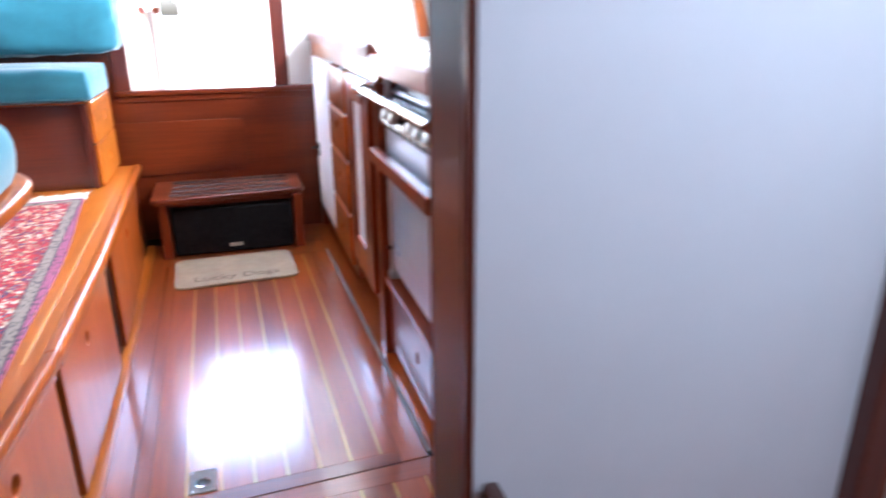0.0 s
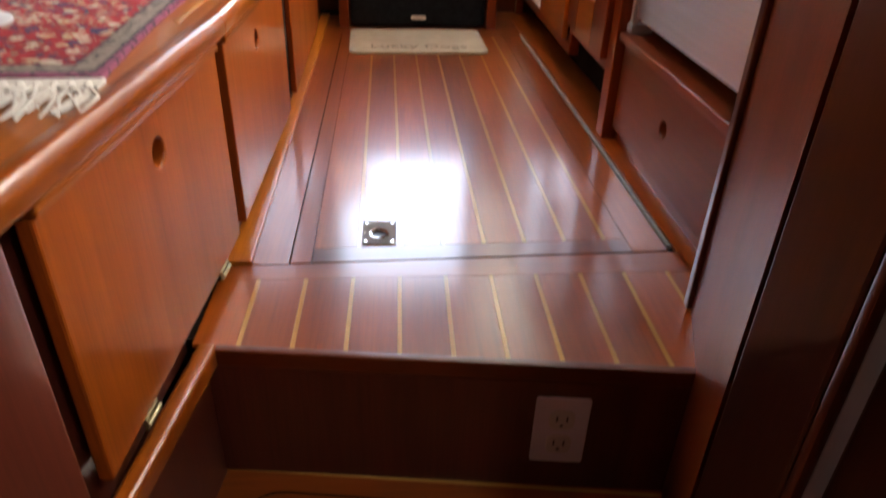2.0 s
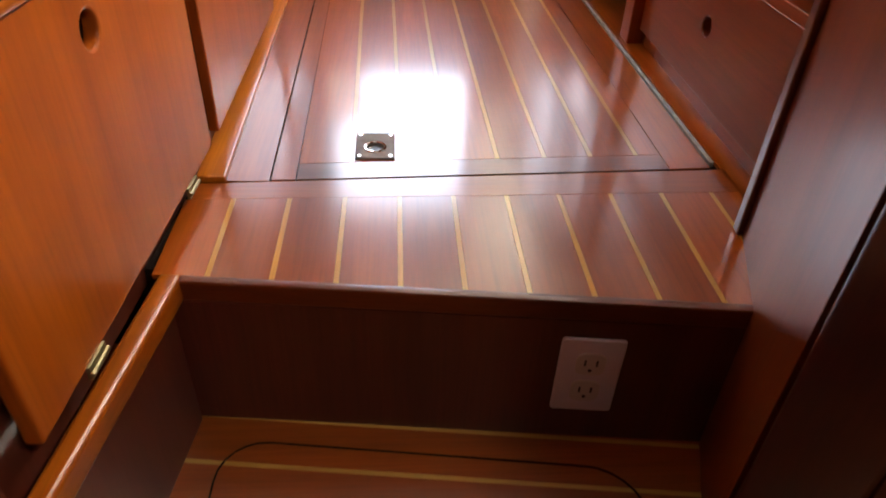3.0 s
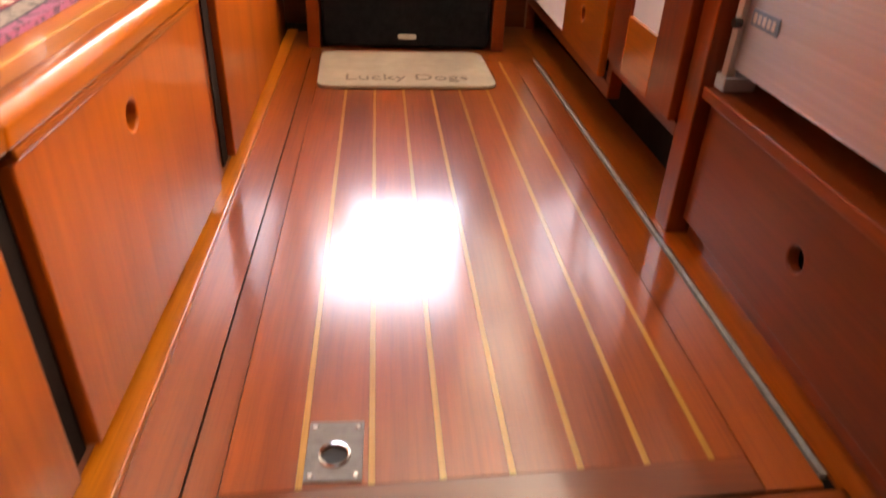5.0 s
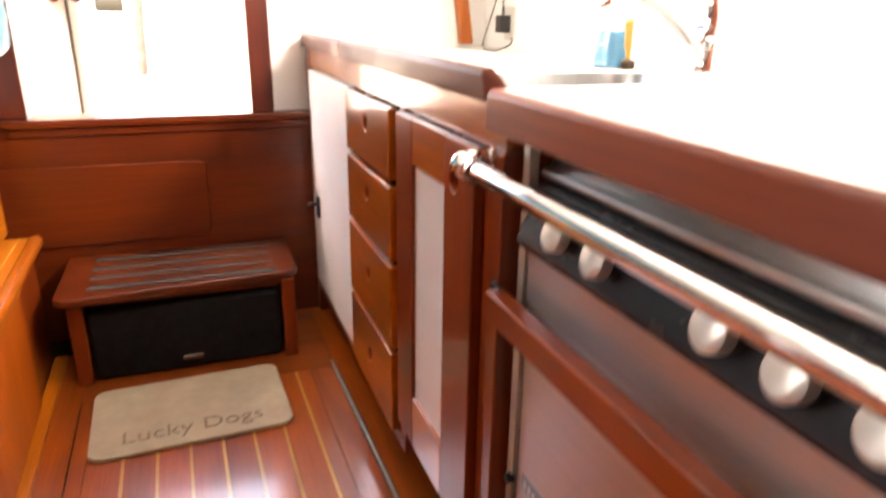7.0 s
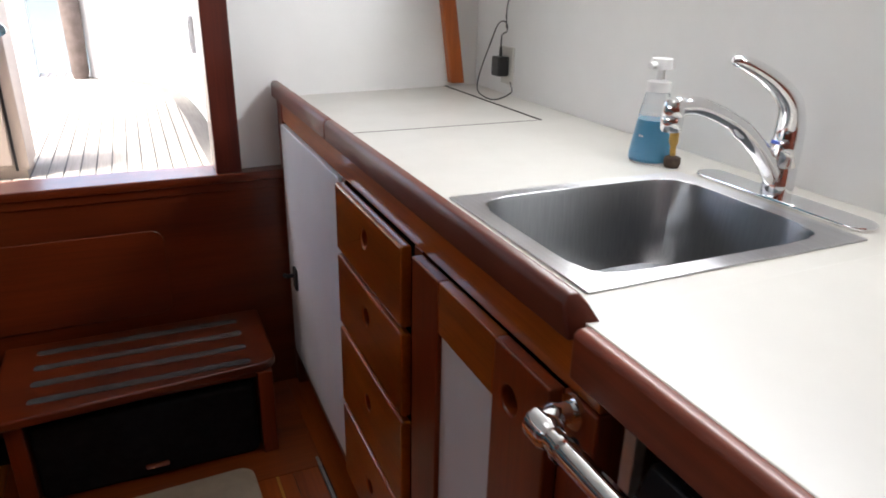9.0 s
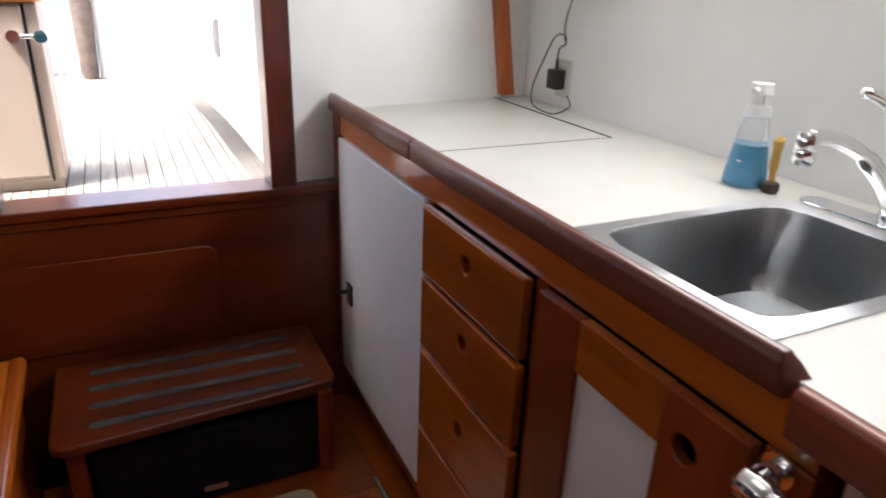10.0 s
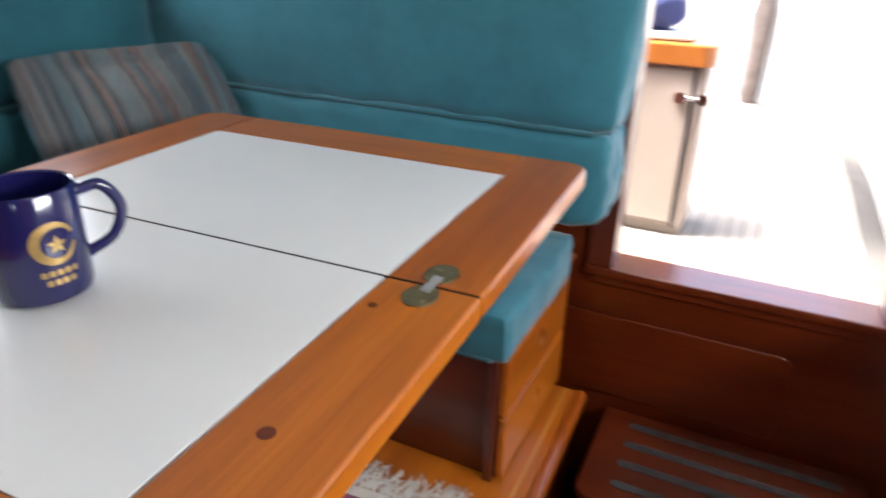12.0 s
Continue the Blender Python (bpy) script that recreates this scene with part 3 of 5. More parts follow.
structure("galley_side_panel", bm_box(GX + 0.03, STBD, 0.640, 0.655, 0.02, 0.95), mahogany_z, "mahogany side of the stove recess")

white_door = thing("locker_door", (GX, 1.89, 0.14), "tall white laminate locker door with a black latch", "locker door")
part("panel", bm_prism(rounded(1.578, 2.203, 0.138, 0.903, 0.012, 3), GX - 0.008, GX + 0.012, 0.002, 1, axis=0), white_panel, white_door)
latch = part("latch", bm_box(GX - 0.016, GX - 0.008, 2.085, 2.125, 0.405, 0.475, 0.003), black_plastic, white_door, "small black latch")
part("lever", bm_tube([(GX - 0.014, 2.105, 0.452), (GX - 0.034, 2.108, 0.450), (GX - 0.04, 2.128, 0.446)], 0.007, 8), black_plastic, latch)


def drawer(unit, face, y0, y1, z0, z1, cy, cz, material, label=""):
    """A drawer front with a finger hole, and the box behind it."""
    ob = part("drawer", bm_ring(y0, y1, z0, z1, face, face + 0.02, cy, cz, lambda g: HOLE, 0, 0.005), material, unit, label)
    part("drawer_box", bm_box(face + 0.021, face + 0.15, y0 + 0.015, y1 - 0.015, z0 + 0.012, z1 - 0.02), shade_and_seam, ob, "drawer box coloured dark to stand for shade")
    part("finger_ring", bm_ring(cy - HOLE - 0.0005, cy + HOLE + 0.0005, cz - HOLE - 0.0005, cz + HOLE + 0.0005, face + 0.002, face + 0.018, cy, cz, lambda g: HOLE - 0.0012, 0), mahogany_y, ob, "rounded lip of the finger hole")


unit = thing("galley_drawer_unit", (GX, 1.35, 0.135), "stack of four varnished teak drawers with finger holes", "drawer unit")
for z0, z1, hz in ((0.752, 0.904, 0.847), (0.570, 0.739, 0.678), (0.358, 0.557, 0.472), (0.140, 0.345, 0.246)):
    drawer(unit, GX - 0.023, 1.148, 1.552, z0, z1, 1.352, hz, teak_y)

cab = thing("galley_cabinet_door", (GX, 0.9, 0.198), "mahogany framed cabinet door with a white inset panel", "cabinet door")
part("stile", bm_ring(0.702, 0.828, 0.198, 0.904, GX - 0.02, GX, 0.785, 0.838, lambda g: HOLE + 0.001, 0, 0.003), mahogany_z, cab)
part("stile", bm_box(GX - 0.02, GX, 1.002, 1.108, 0.198, 0.904, 0.003), mahogany_z, cab)
part("rail", bm_box(GX - 0.0195, GX, 0.8285, 1.0015, 0.819, 0.904, 0.002), teak_y, cab)
part("rail", bm_box(GX - 0.0195, GX, 0.8285, 1.0015, 0.198, 0.318, 0.002), teak_y, cab)
part("inset_panel", bm_box(GX - 0.012, GX - 0.004, 0.828, 1.002, 0.317, 0.820), white_panel, cab, "white inset panel")
part("hinge", bm_box(GX - 0.014, GX - 0.002, 1.109, 1.118, 0.72, 0.79, 0.002), black_plastic, cab, "dark hinge")
part("hinge", bm_box(GX - 0.014, GX - 0.002, 1.109, 1.118, 0.24, 0.31, 0.002), black_plastic, cab, "dark hinge")

kick = thing("under_stove_cabinet", (GX, 0.25, 0.03), "dark varnished base under the stove with a finger hole", "cabinet")
part("front", bm_ring(-0.1, 0.625, 0.04, 0.262, GX + 0.016, GX + 0.034, 0.288, 0.160, lambda g: HOLE, 0, 0.003), mahogany_y, kick)
part("backing", bm_box(GX + 0.05, GX + 0.06, -0.1, 0.625, 0.03, 0.25), shade_and_seam, kick)
part("plinth", bm_box(GX + 0.036, GX + 0.049, -0.1, 0.63, -0.004, 0.045), mahogany_y, kick)
structure("galley_shelf_stove", bm_box(GX + 0.002, STBD, -0.1, 0.638, 0.264, 0.284, 0.002), mahogany_y, "mahogany shelf under the stove")
structure("galley_back_stove", bm_box(STBD - 0.13, STBD - 0.12, -0.1, 0.638, 0.284, 0.945), steel_y, "steel lining behind the stove")

# ---- stove ----
stove = thing("gimballed_stove", (GX + 0.2, 0.26, 0.284), "stainless gimballed galley stove with black control panel", "stove")
SX = GX + 0.022
part("body", bm_box(SX + 0.022, SX + 0.42, -0.06, 0.60, 0.33, 0.84, 0.006), steel_y, stove)
part("oven_door", bm_box(SX, SX + 0.02, -0.06, 0.598, 0.325, 0.696, 0.006), steel_y, stove, "brushed steel oven door")
part("upper_band", bm_box(SX - 0.004, SX + 0.02, -0.06, 0.594, 0.70, 0.788, 0.004), steel_y, stove, "steel band over the oven door")
part("control_panel", bm_prism([(SX - 0.022, 0.792), (SX - 0.026, 0.801), (SX + 0.006, 0.878), (SX + 0.06, 0.878), (SX + 0.06, 0.792)], -0.06, 0.592, 0.004, axis=1), black_enamel, stove, "black sloping control panel")
for y in (0.473, 0.385, 0.208, 0.128, 0.05):
    knob = part("knob", bm_tube([(SX - 0.004, y, 0.836), (SX - 0.026, y, 0.841)], 0.018, 16), black_plastic, stove)
    part("knob_face", bm_tube([(SX - 0.026, y, 0.841), (SX - 0.040, y, 0.844), (SX - 0.043, y, 0.845)], [0.021, 0.021, 0.016], 18), knob_alloy, knob, "satin alloy knob face")
badge = part("badge", bm_box(SX - 0.002, SX, 0.495, 0.575, 0.40, 0.425, 0.0008), mottled("blue_grey_plate", (0.24, 0.36, 0.5), 0.35, 60, 0.2, metallic=0.5), stove, "small blue-grey maker's plate")
for k in range(5):
    part("badge_bar", bm_box(SX - 0.003, SX - 0.0018, 0.503 + 0.014 * k, 0.511 + 0.014 * k, 0.406, 0.419), knob_alloy, badge)
part("cooktop", bm_box(SX + 0.06, SX + 0.42, -0.06, 0.598, 0.841, 0.872, 0.003), black_enamel, stove, "black cooktop")
part("top_band", bm_prism([(SX + 0.02, 0.893), (SX + 0.05, 0.941), (SX + 0.056, 0.939), (SX + 0.026, 0.891)], -0.06, 0.598, 0.0015, 1, axis=1), steel_y, stove, "sloping steel band under the lid")
part("roll_bar", bm_tube([(SX + 0.02, 0.60, 0.888), (SX + 0.02, -0.06, 0.888)], 0.008, 12), steel_y, stove, "rounded steel front bar")
part("side_rail", bm_box(SX - 0.004, SX + 0.012, 0.604, 0.622, 0.30, 0.94, 0.0015), knob_alloy, stove, "steel gimbal side rail")
part("gimbal_bracket", bm_box(SX - 0.006, SX + 0.05, 0.600, 0.634, 0.286, 0.31, 0.003), leg_grey, stove)
part("side_latch", bm_tube([(SX - 0.012, 0.607, 0.395), (SX + 0.0, 0.607, 0.395)], 0.008, 10), black_plastic, stove)

bar = thing("stove_guard_bar", (GX, 0.3, 0.69), "varnished mahogany guard bar across the stove", "guard bar")
part("bar", bm_box(GX - 0.038, GX - 0.008, -0.02, 0.612, 0.680, 0.722, 0.004), mahogany_y, bar)
part("bracket", bm_box(GX - 0.012, GX - 0.004, 0.604, 0.652, 0.684, 0.718, 0.003), black_plastic, bar, "black end bracket")

rail = thing("grab_rail", (GX - 0.08, 0.28, 0.9), "polished chrome grab rail before the stove", "grab rail")
RX, RZ = GX - 0.048, 0.888
part("tube", bm_tube([(RX, 0.652, RZ), (RX, -0.09, RZ)], 0.0135, 20), chrome, rail)
part("end_cap", bm_tube([(RX, 0.647, RZ), (RX, 0.654, RZ), (RX, 0.678, RZ), (RX, 0.686, RZ)], [0.0145, 0.019, 0.019, 0.012], 18), chrome, rail)
part("collar", bm_tube([(RX, 0.626, RZ), (RX, 0.632, RZ)], 0.0165, 18), chrome, rail)
part("bracket", bm_tube(curve_through([(RX, 0.668, RZ + 0.004), (RX + 0.022, 0.671, RZ + 0.008), (GX - 0.004, 0.674, RZ + 0.004)], 5), [0.015] * 5 + [0.012] * 5 + [0.014], 12), chrome, rail)
part("flange", bm_tube([(GX - 0.01, 0.675, RZ + 0.003), (GX - 0.0045, 0.675, RZ + 0.003)], 0.02, 18), chrome, rail)

# ---- worktop, fiddles, sink ----
CZ = 0.967


def squircle(ha, hb, n=7.0):
    return lambda g: (abs(math.cos(g) / ha) ** n + abs(math.sin(g) / hb) ** n) ** (-1 / n)


SKX, SKY, SHX, SHY = 1.556, 0.978, 0.215, 0.170
worktop = thing("worktop", (1.6, 1.0, CZ - 0.03), "cream laminate galley worktop with dark lid seams", "worktop")
part("slab", bm_ring(GX + 0.024, STBD - 0.001, 0.705, 1.72, CZ - 0.03, CZ, SKX, SKY, squircle(SHX + 0.012, SHY + 0.012), 2, 0, 40), counter_white, worktop)
part("lid", bm_box(GX + 0.024, 1.8245, 1.723, AY + 0.114, CZ - 0.03, CZ - 0.0005, 0.0012, 1), counter_white, worktop, "cream locker lid in the worktop")
part("slab_back", bm_box(1.8305, STBD - 0.001, 1.7205, AY + 0.114, CZ - 0.03, CZ), counter_white, worktop)
part("stove_lid", bm_box(GX + 0.005, 1.80, -0.095, 0.701, CZ - 0.012, CZ + 0.022, 0.002, 2), counter_white, worktop, "cream lid over the stove")
part("slab_fore", bm_box(1.803, STBD - 0.001, -0.095, 0.7045, CZ - 0.03, CZ), counter_white, worktop)
part("seam", bm_box(GX + 0.034, 1.829, 1.7198, 1.7232, CZ - 0.02, CZ + 0.0004), shade_and_seam, worktop, "dark seam of the lid")
part("seam", bm_box(1.8245, 1.8305, 1.723, AY + 0.10, CZ - 0.02, CZ + 0.0006), shade_and_seam, worktop, "dark seam of the lid")
part("seam", bm_box(GX + 0.034, 1.80, 0.7012, 0.7048, CZ - 0.02, CZ + 0.0006), shade_and_seam, worktop, "dark seam of the lid")
part("seam", bm_box(1.7995, 1.8035, -0.09, 0.7005, CZ - 0.02, CZ - 0.002), shade_and_seam, worktop, "dark seam of the lid")


def fiddle(y0, y1, z0, ends):
    prof = [(GX - 0.016, z0), (GX - 0.016, 1.009), (GX - 0.010, 1.018), (GX + 0.004, 1.018), (GX + 0.016, 1.004), (GX + 0.024, 0.984), (GX + 0.031, z0)]
    ob = thing("fiddle_rail", (GX, (y0 + y1) / 2, z0), "rounded red mahogany fiddle rail along the worktop edge", "fiddle rail", "worktop fiddles")
    bm = bm_prism(prof, y0, y1, 0.0, axis=1)
    for v in bm.verts:
        for end, on in ((y0, ends[0]), (y1, ends[1])):
            if on and abs(v.co.y - end) < 1e-6 and v.co.z > 1.0:
                v.co.y += 0.014 if end == y0 else -0.014
    sharp = [e for e in bm.edges if e.calc_face_angle() > 0.3]
    bmesh.ops.bevel(bm, geom=sharp, offset=0.004, segments=3, profile=0.5, affect="EDGES")
    part("rail", bm, redwood_y, ob)
    return ob


fiddle(1.652, AY + 0.02, 0.9715, (0, 0))
fiddle(0.684, 1.648, 0.9715, (1, 0))
edging = thing("lid_edging", (GX, 0.29, 0.90), "deep red mahogany edging of the stove lid", "edging")
bm = bm_prism([(GX - 0.016, 0.934), (GX + 0.004, 0.934), (GX + 0.004, 0.991), (GX - 0.010, 0.991), (GX - 0.016, 0.985)], -0.095, 0.677, 0.003, 2, axis=1)
part("rail", bm, redwood_y, edging)

sink = thing("sink", (SKX, SKY, CZ - 0.17), "stainless steel sink set into the worktop", "sink")
part("rim", bm_ring(SKX - SHX - 0.03, SKX + SHX + 0.035, SKY - SHY - 0.03, SKY + SHY + 0.03, CZ + 0.0005, CZ + 0.0035, SKX, SKY, squircle(SHX, SHY), 2, 0.0012, 40), steel_y, sink)


def bowl():
    bm = bmesh.new()
    n, rows = 48, []
    for k, (z, s) in enumerate(((CZ + 0.003, 1.0), (CZ - 0.006, 0.985), (CZ - 0.1, 0.955), (CZ - 0.14, 0.93), (CZ - 0.156, 0.87), (CZ - 0.162, 0.72), (CZ - 0.164, 0.1))):
        h = squircle(SHX * s, SHY * s, 7.0 if k < 5 else 4.0)
        rows.append([bm.verts.new((SKX + h(g) * math.cos(g), SKY + h(g) * math.sin(g), z)) for g in (2 * math.pi * i / n for i in range(n))])
    for a, b in zip(rows, rows[1:]):
        for i in range(n):
            bm.faces.new((a[i], b[i], b[(i + 1) % n], a[(i + 1) % n]))
    bm.faces.new(rows[-1])
    return bm


part("bowl", bowl(), steel_bowl_shaded, sink)
part("drain", bm_lathe([(0.04, CZ - 0.1638), (0.04, CZ - 0.161), (0.03, CZ - 0.1605), (0.012, CZ - 0.163)], SKX, SKY, 20), chrome, sink, "chrome drain")

tap = thing("mixer_tap", (1.855, 0.985, CZ), "chrome single-lever mixer tap on a deck plate", "tap")
part("deck_plate", bm_prism(rounded(1.82, 1.882, 0.80, 1.16, 0.03, 6), CZ + 0.0002, CZ + 0.008, 0.003), chrome, tap)
part("body", bm_lathe([(0.026, CZ + 0.008), (0.026, CZ + 0.055), (0.0245, CZ + 0.057), (0.0245, CZ + 0.06), (0.026, CZ + 0.062), (0.026, CZ + 0.1), (0.02, CZ + 0.118), (0.008, CZ + 0.126)], 1.852, 0.985), chrome, tap)
part("spout", bm_tube(curve_through([(1.845, 0.985, CZ + 0.03), (1.80, 0.99, CZ + 0.085), (1.74, 0.997, CZ + 0.135), (1.67, 1.004, CZ + 0.165), (1.625, 1.01, CZ + 0.168)], 6), [0.017] * 12 + [0.014] * 13, 14), chrome, tap)
part("spray_head", bm_lathe([(0.014, CZ + 0.128), (0.017, CZ + 0.132), (0.0175, CZ + 0.15), (0.0165, CZ + 0.152), (0.0175, CZ + 0.155), (0.0175, CZ + 0.172), (0.012, CZ + 0.18)], 1.618, 1.011, 20), chrome, tap)
part("lever", bm_tube(curve_through([(1.852, 0.985, CZ + 0.085), (1.853, 0.985, CZ + 0.125), (1.842, 0.986, CZ + 0.165), (1.812, 0.998, CZ + 0.198), (1.772, 1.012, CZ + 0.222), (1.738, 1.024, CZ + 0.234)], 6),
     [0.0255, 0.0255, 0.0252, 0.025, 0.0245, 0.024] + [0.0235 - 0.0006 * k for k in range(24)] + [0.005], 16), chrome, tap)
part("mark", bm_box(1.822, 1.828, 0.978, 0.992, CZ + 0.098, CZ + 0.104, 0.001), mat("blue_dot", (0.05, 0.12, 0.6), 0.3), tap, "small blue mark")

soap = thing("soap_bottle", (1.815, 1.275, CZ), "clear pump bottle half full of blue soap", "soap bottle")
part("bottle", bm_lathe([(0.0403, CZ + 0.0006), (0.0437, CZ + 0.0067), (0.0426, CZ + 0.0224), (0.0291, CZ + 0.1120), (0.0246, CZ + 0.1344), (0.0235, CZ + 0.1411)], 1.815, 1.275), clear_plastic, soap)
part("liquid", bm_lathe([(0.0381, CZ + 0.0034), (0.0414, CZ + 0.0078), (0.0403, CZ + 0.0224), (0.0319, CZ + 0.0874)], 1.815, 1.275), mat("blue_soap", (0.13, 0.42, 0.64), 0.12, coat_weight=0.5), soap, "translucent blue soap")
part("label", bm_tube([(1.779, 1.262, CZ + 0.0560), (1.779, 1.272, CZ + 0.0560)], 0.002, 6), white_panel, soap, "small pale print")
pump = part("pump", bm_lathe([(0.0235, CZ + 0.1422), (0.0235, CZ + 0.1624), (0.0090, CZ + 0.1658), (0.0090, CZ + 0.1848), (0.0224, CZ + 0.1870), (0.0202, CZ + 0.2072)], 1.815, 1.275), white_panel, soap, "white pump top")
part("nozzle", bm_tube([(1.815, 1.275, CZ + 0.1971), (1.778, 1.265, CZ + 0.1949)], 0.006, 10), white_panel, pump)

brush = thing("dish_brush", (1.822, 1.215, CZ), "small amber dish brush standing by the sink", "brush")
part("head", bm_lathe([(0.014, CZ + 0.0005), (0.017, CZ + 0.008), (0.016, CZ + 0.02), (0.008, CZ + 0.024)], 1.822, 1.215, 16), brush_dark, brush, "dark bristle head")
part("handle", bm_tube(curve_through([(1.822, 1.215, CZ + 0.02), (1.819, 1.215, CZ + 0.05), (1.814, 1.211, CZ + 0.09), (1.812, 1.209, CZ + 0.108), (1.810, 1.209, CZ + 0.112)], 5), [0.006] * 5 + [0.009] * 6 + [0.0105] * 6 + [0.007] * 3 + [0.004], 12), bristle, brush)

plate = thing("wall_outlet", (STBD, 2.09, 1.02), "cream wall outlet over the worktop", "outlet")
part("plate", bm_box(STBD - 0.006, STBD, 2.055, 2.13, 1.0, 1.115, 0.002), counter_white, plate)
charger = thing("phone_charger", (STBD - 0.03, 2.1, 1.03), "black plug-in charger with a looped black cable", "charger")
part("plug_box", bm_box(STBD - 0.046, STBD - 0.007, 2.075, 2.125, 1.025, 1.085, 0.005), black_plastic, charger)
part("strain_relief", bm_tube([(STBD - 0.026, 2.10, 1.085), (STBD - 0.026, 2.102, 1.115)], [0.006, 0.004], 8), black_plastic, charger)
cable = [(STBD - 0.026, 2.102, 1.113), (STBD - 0.03, 2.09, 1.15), (STBD - 0.03, 2.06, 1.165), (STBD - 0.03, 2.07, 1.19), (STBD - 0.03, 2.12, 1.18), (STBD - 0.035, 2.17, 1.10), (STBD - 0.05, 2.19, 1.03),
         (STBD - 0.08, 2.15, 0.985), (STBD - 0.10, 2.08, 0.971), (STBD - 0.10, 1.99, 0.97), (STBD - 0.05, 1.98, 0.99), (STBD - 0.02, 2.04, 1.012)]
part("cable", bm_tube(curve_through(cable, 6), 0.0022, 6), black_plastic, charger, "thin black cable")
part("cable", bm_tube(curve_through([(STBD - 0.03, 2.065, 1.175), (STBD - 0.02, 2.085, 1.23), (STBD - 0.015, 2.06, 1.32), (STBD - 0.012, 2.04, 1.45), (STBD - 0.012, 2.04, 1.7)], 6), 0.0022, 6), black_plastic, charger, "thin black cable")

for ob in (plate, charger):
    ob.location.y += 0.04

wall_box = thing("white_wall_box", (STBD - 0.1, 2.05, 1.315), "white plastic box on the wall above the outlet", "wall box")
part("case", bm_box(1.775, STBD, 1.88, 2.2, 1.315, 1.50, 0.012), white_panel, wall_box)
part("lid_line", bm_box(1.7735, 1.776, 1.90, 2.18, 1.40, 1.403), black_plastic, wall_box, "thin dark lid joint")

shelf = thing("wall_rack", (1.22, AY + 0.06, 1.395), "small dark red wooden rack on the white liner", "rack")
part("board", bm_box(1.125, 1.315, AY - 0.03, AY + 0.036, 1.395, 1.413, 0.004), redwood_y, shelf)
for x in (1.17, 1.26):
    part("ring", bm_lathe([(0.022, 1.4135), (0.024, 1.418), (0.024, 1.43), (0.018, 1.436)], x, AY + 0.002, 16), leg_grey, shelf, "grey metal cup")

# ---- step bench, speaker, mat ----
bench = thing("step_bench", (0.765, 2.05, 0), "mahogany companionway step with grey anti-slip strips", "step")
back_y = AY - 0.024
tread = [(x, back_y - (back_y - y) * (1.07 - 0.15 * (x - 0.41) / 0.705)) for x, y in rounded(0.41, 1.115, 1.855, back_y, 0.045, 6, (0, 0, 1, 1))]
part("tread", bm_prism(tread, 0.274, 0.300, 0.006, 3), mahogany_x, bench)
for x in (0.437, 1.056):
    part("side", bm_box(x, x + 0.042, 1.875, AY - 0.024, 0.0, 0.273, 0.004), mahogany_z, bench)
part("apron", bm_box(0.48, 1.055, 1.905, 1.92, 0.245, 0.273, 0.002), mahogany_x, bench)
for k in range(4):
    y = 1.895 + 0.085 * k
    part("grip_strip", bm_prism(rounded(0.495, 1.045, y, y + 0.026, 0.012, 4), 0.300, 0.3018), grey_grit, bench, "grey anti-slip strip")
speaker = thing("speaker_box", (0.768, 2.0, 0), "black cloth speaker box under the step", "speaker")
part("box", bm_prism(rounded(0.482, 1.052, 0.002, 0.238, 0.022, 4), 1.93, 2.2, 0.006, axis=1), black_plastic, speaker)
part("grille", bm_prism(rounded(0.486, 1.048, 0.006, 0.234, 0.022, 5), 1.885, 1.929, 0.012, 3, axis=1), black_fabric, speaker, "black cloth front")
part("badge", bm_prism(rounded(0.738, 0.80, 0.034, 0.052, 0.006, 3), 1.8825, 1.8848, axis=1), chrome, speaker, "small silver badge")

doormat = thing("door_mat", (0.757, 1.635, 0.0), "beige door mat with rounded corners and dark lettering", "door mat", turn=2.4)
part("top_sheet", bm_prism(rounded(0.757 - 0.262, 0.757 + 0.262, 1.635 - 0.178, 1.635 + 0.178, 0.04, 6), 0.0005, 0.0125, 0.004, 3), mat_cloth, doormat)
lettering("lettering", "Lucky Dogs", 0.078, pose(0.0, -0.105, 0.0127), mat_ink, doormat, "dark printed words")

# ---- settee lockers and platform ----
structure("settee_face_fore", bm_prism([(LX - 0.072, -0.66), (LX - 0.02, 0.088), (LX - 0.035, 0.088), (LX - 0.09, -0.66)], -0.03, 0.395), redwood_z, "dark mahogany face behind the first locker door")
structure("settee_face", bm_prism([(LX - 0.035, 0.0885), (LX - 0.02, 0.0885), (LX - 0.02, 0.75), (LX - 0.056, 2.09), (LX - 0.071, 2.09), (LX - 0.035, 0.75)], -0.004, 0.395), mahogany_z, "mahogany face behind the locker doors")
structure("settee_end", bm_box(-0.9, LX - 0.0725, 2.075, 2.09, 0, 0.395), mahogany_x, "mahogany end of the settee base")
structure("settee_plinth", bm_prism([(LX - 0.02, 0.004), (LX + 0.026, 0.004), (LX - 0.012, 2.09), (LX - 0.05, 2.09)], -0.003, 0.010, 0.003), border_y, "varnished plinth strip under the lockers")
structure("settee_platform", bm_prism([(PORT, -0.69), (LX - 0.05, -0.69), (LX - 0.012, 0.09), (LX - 0.012, 0.75), (LX - 0.048, 2.09), (PORT, 2.09)], 0.396, 0.42), border_y, "varnished teak top of the raised settee platform")
TAPER = 0.027    # the settee front closes in towards the stern
EDGE = [(LX - 0.022, 0.392), (LX + 0.012, 0.392), (LX + 0.014, 0.412), (LX + 0.006, 0.426), (LX - 0.008, 0.426), (LX - 0.022, 0.421)]
structure("trim_platform_edge", bm_prism(EDGE, 0.09, 0.75, 0.0035, axis=1), teak_y, "rounded varnished edge of the platform")
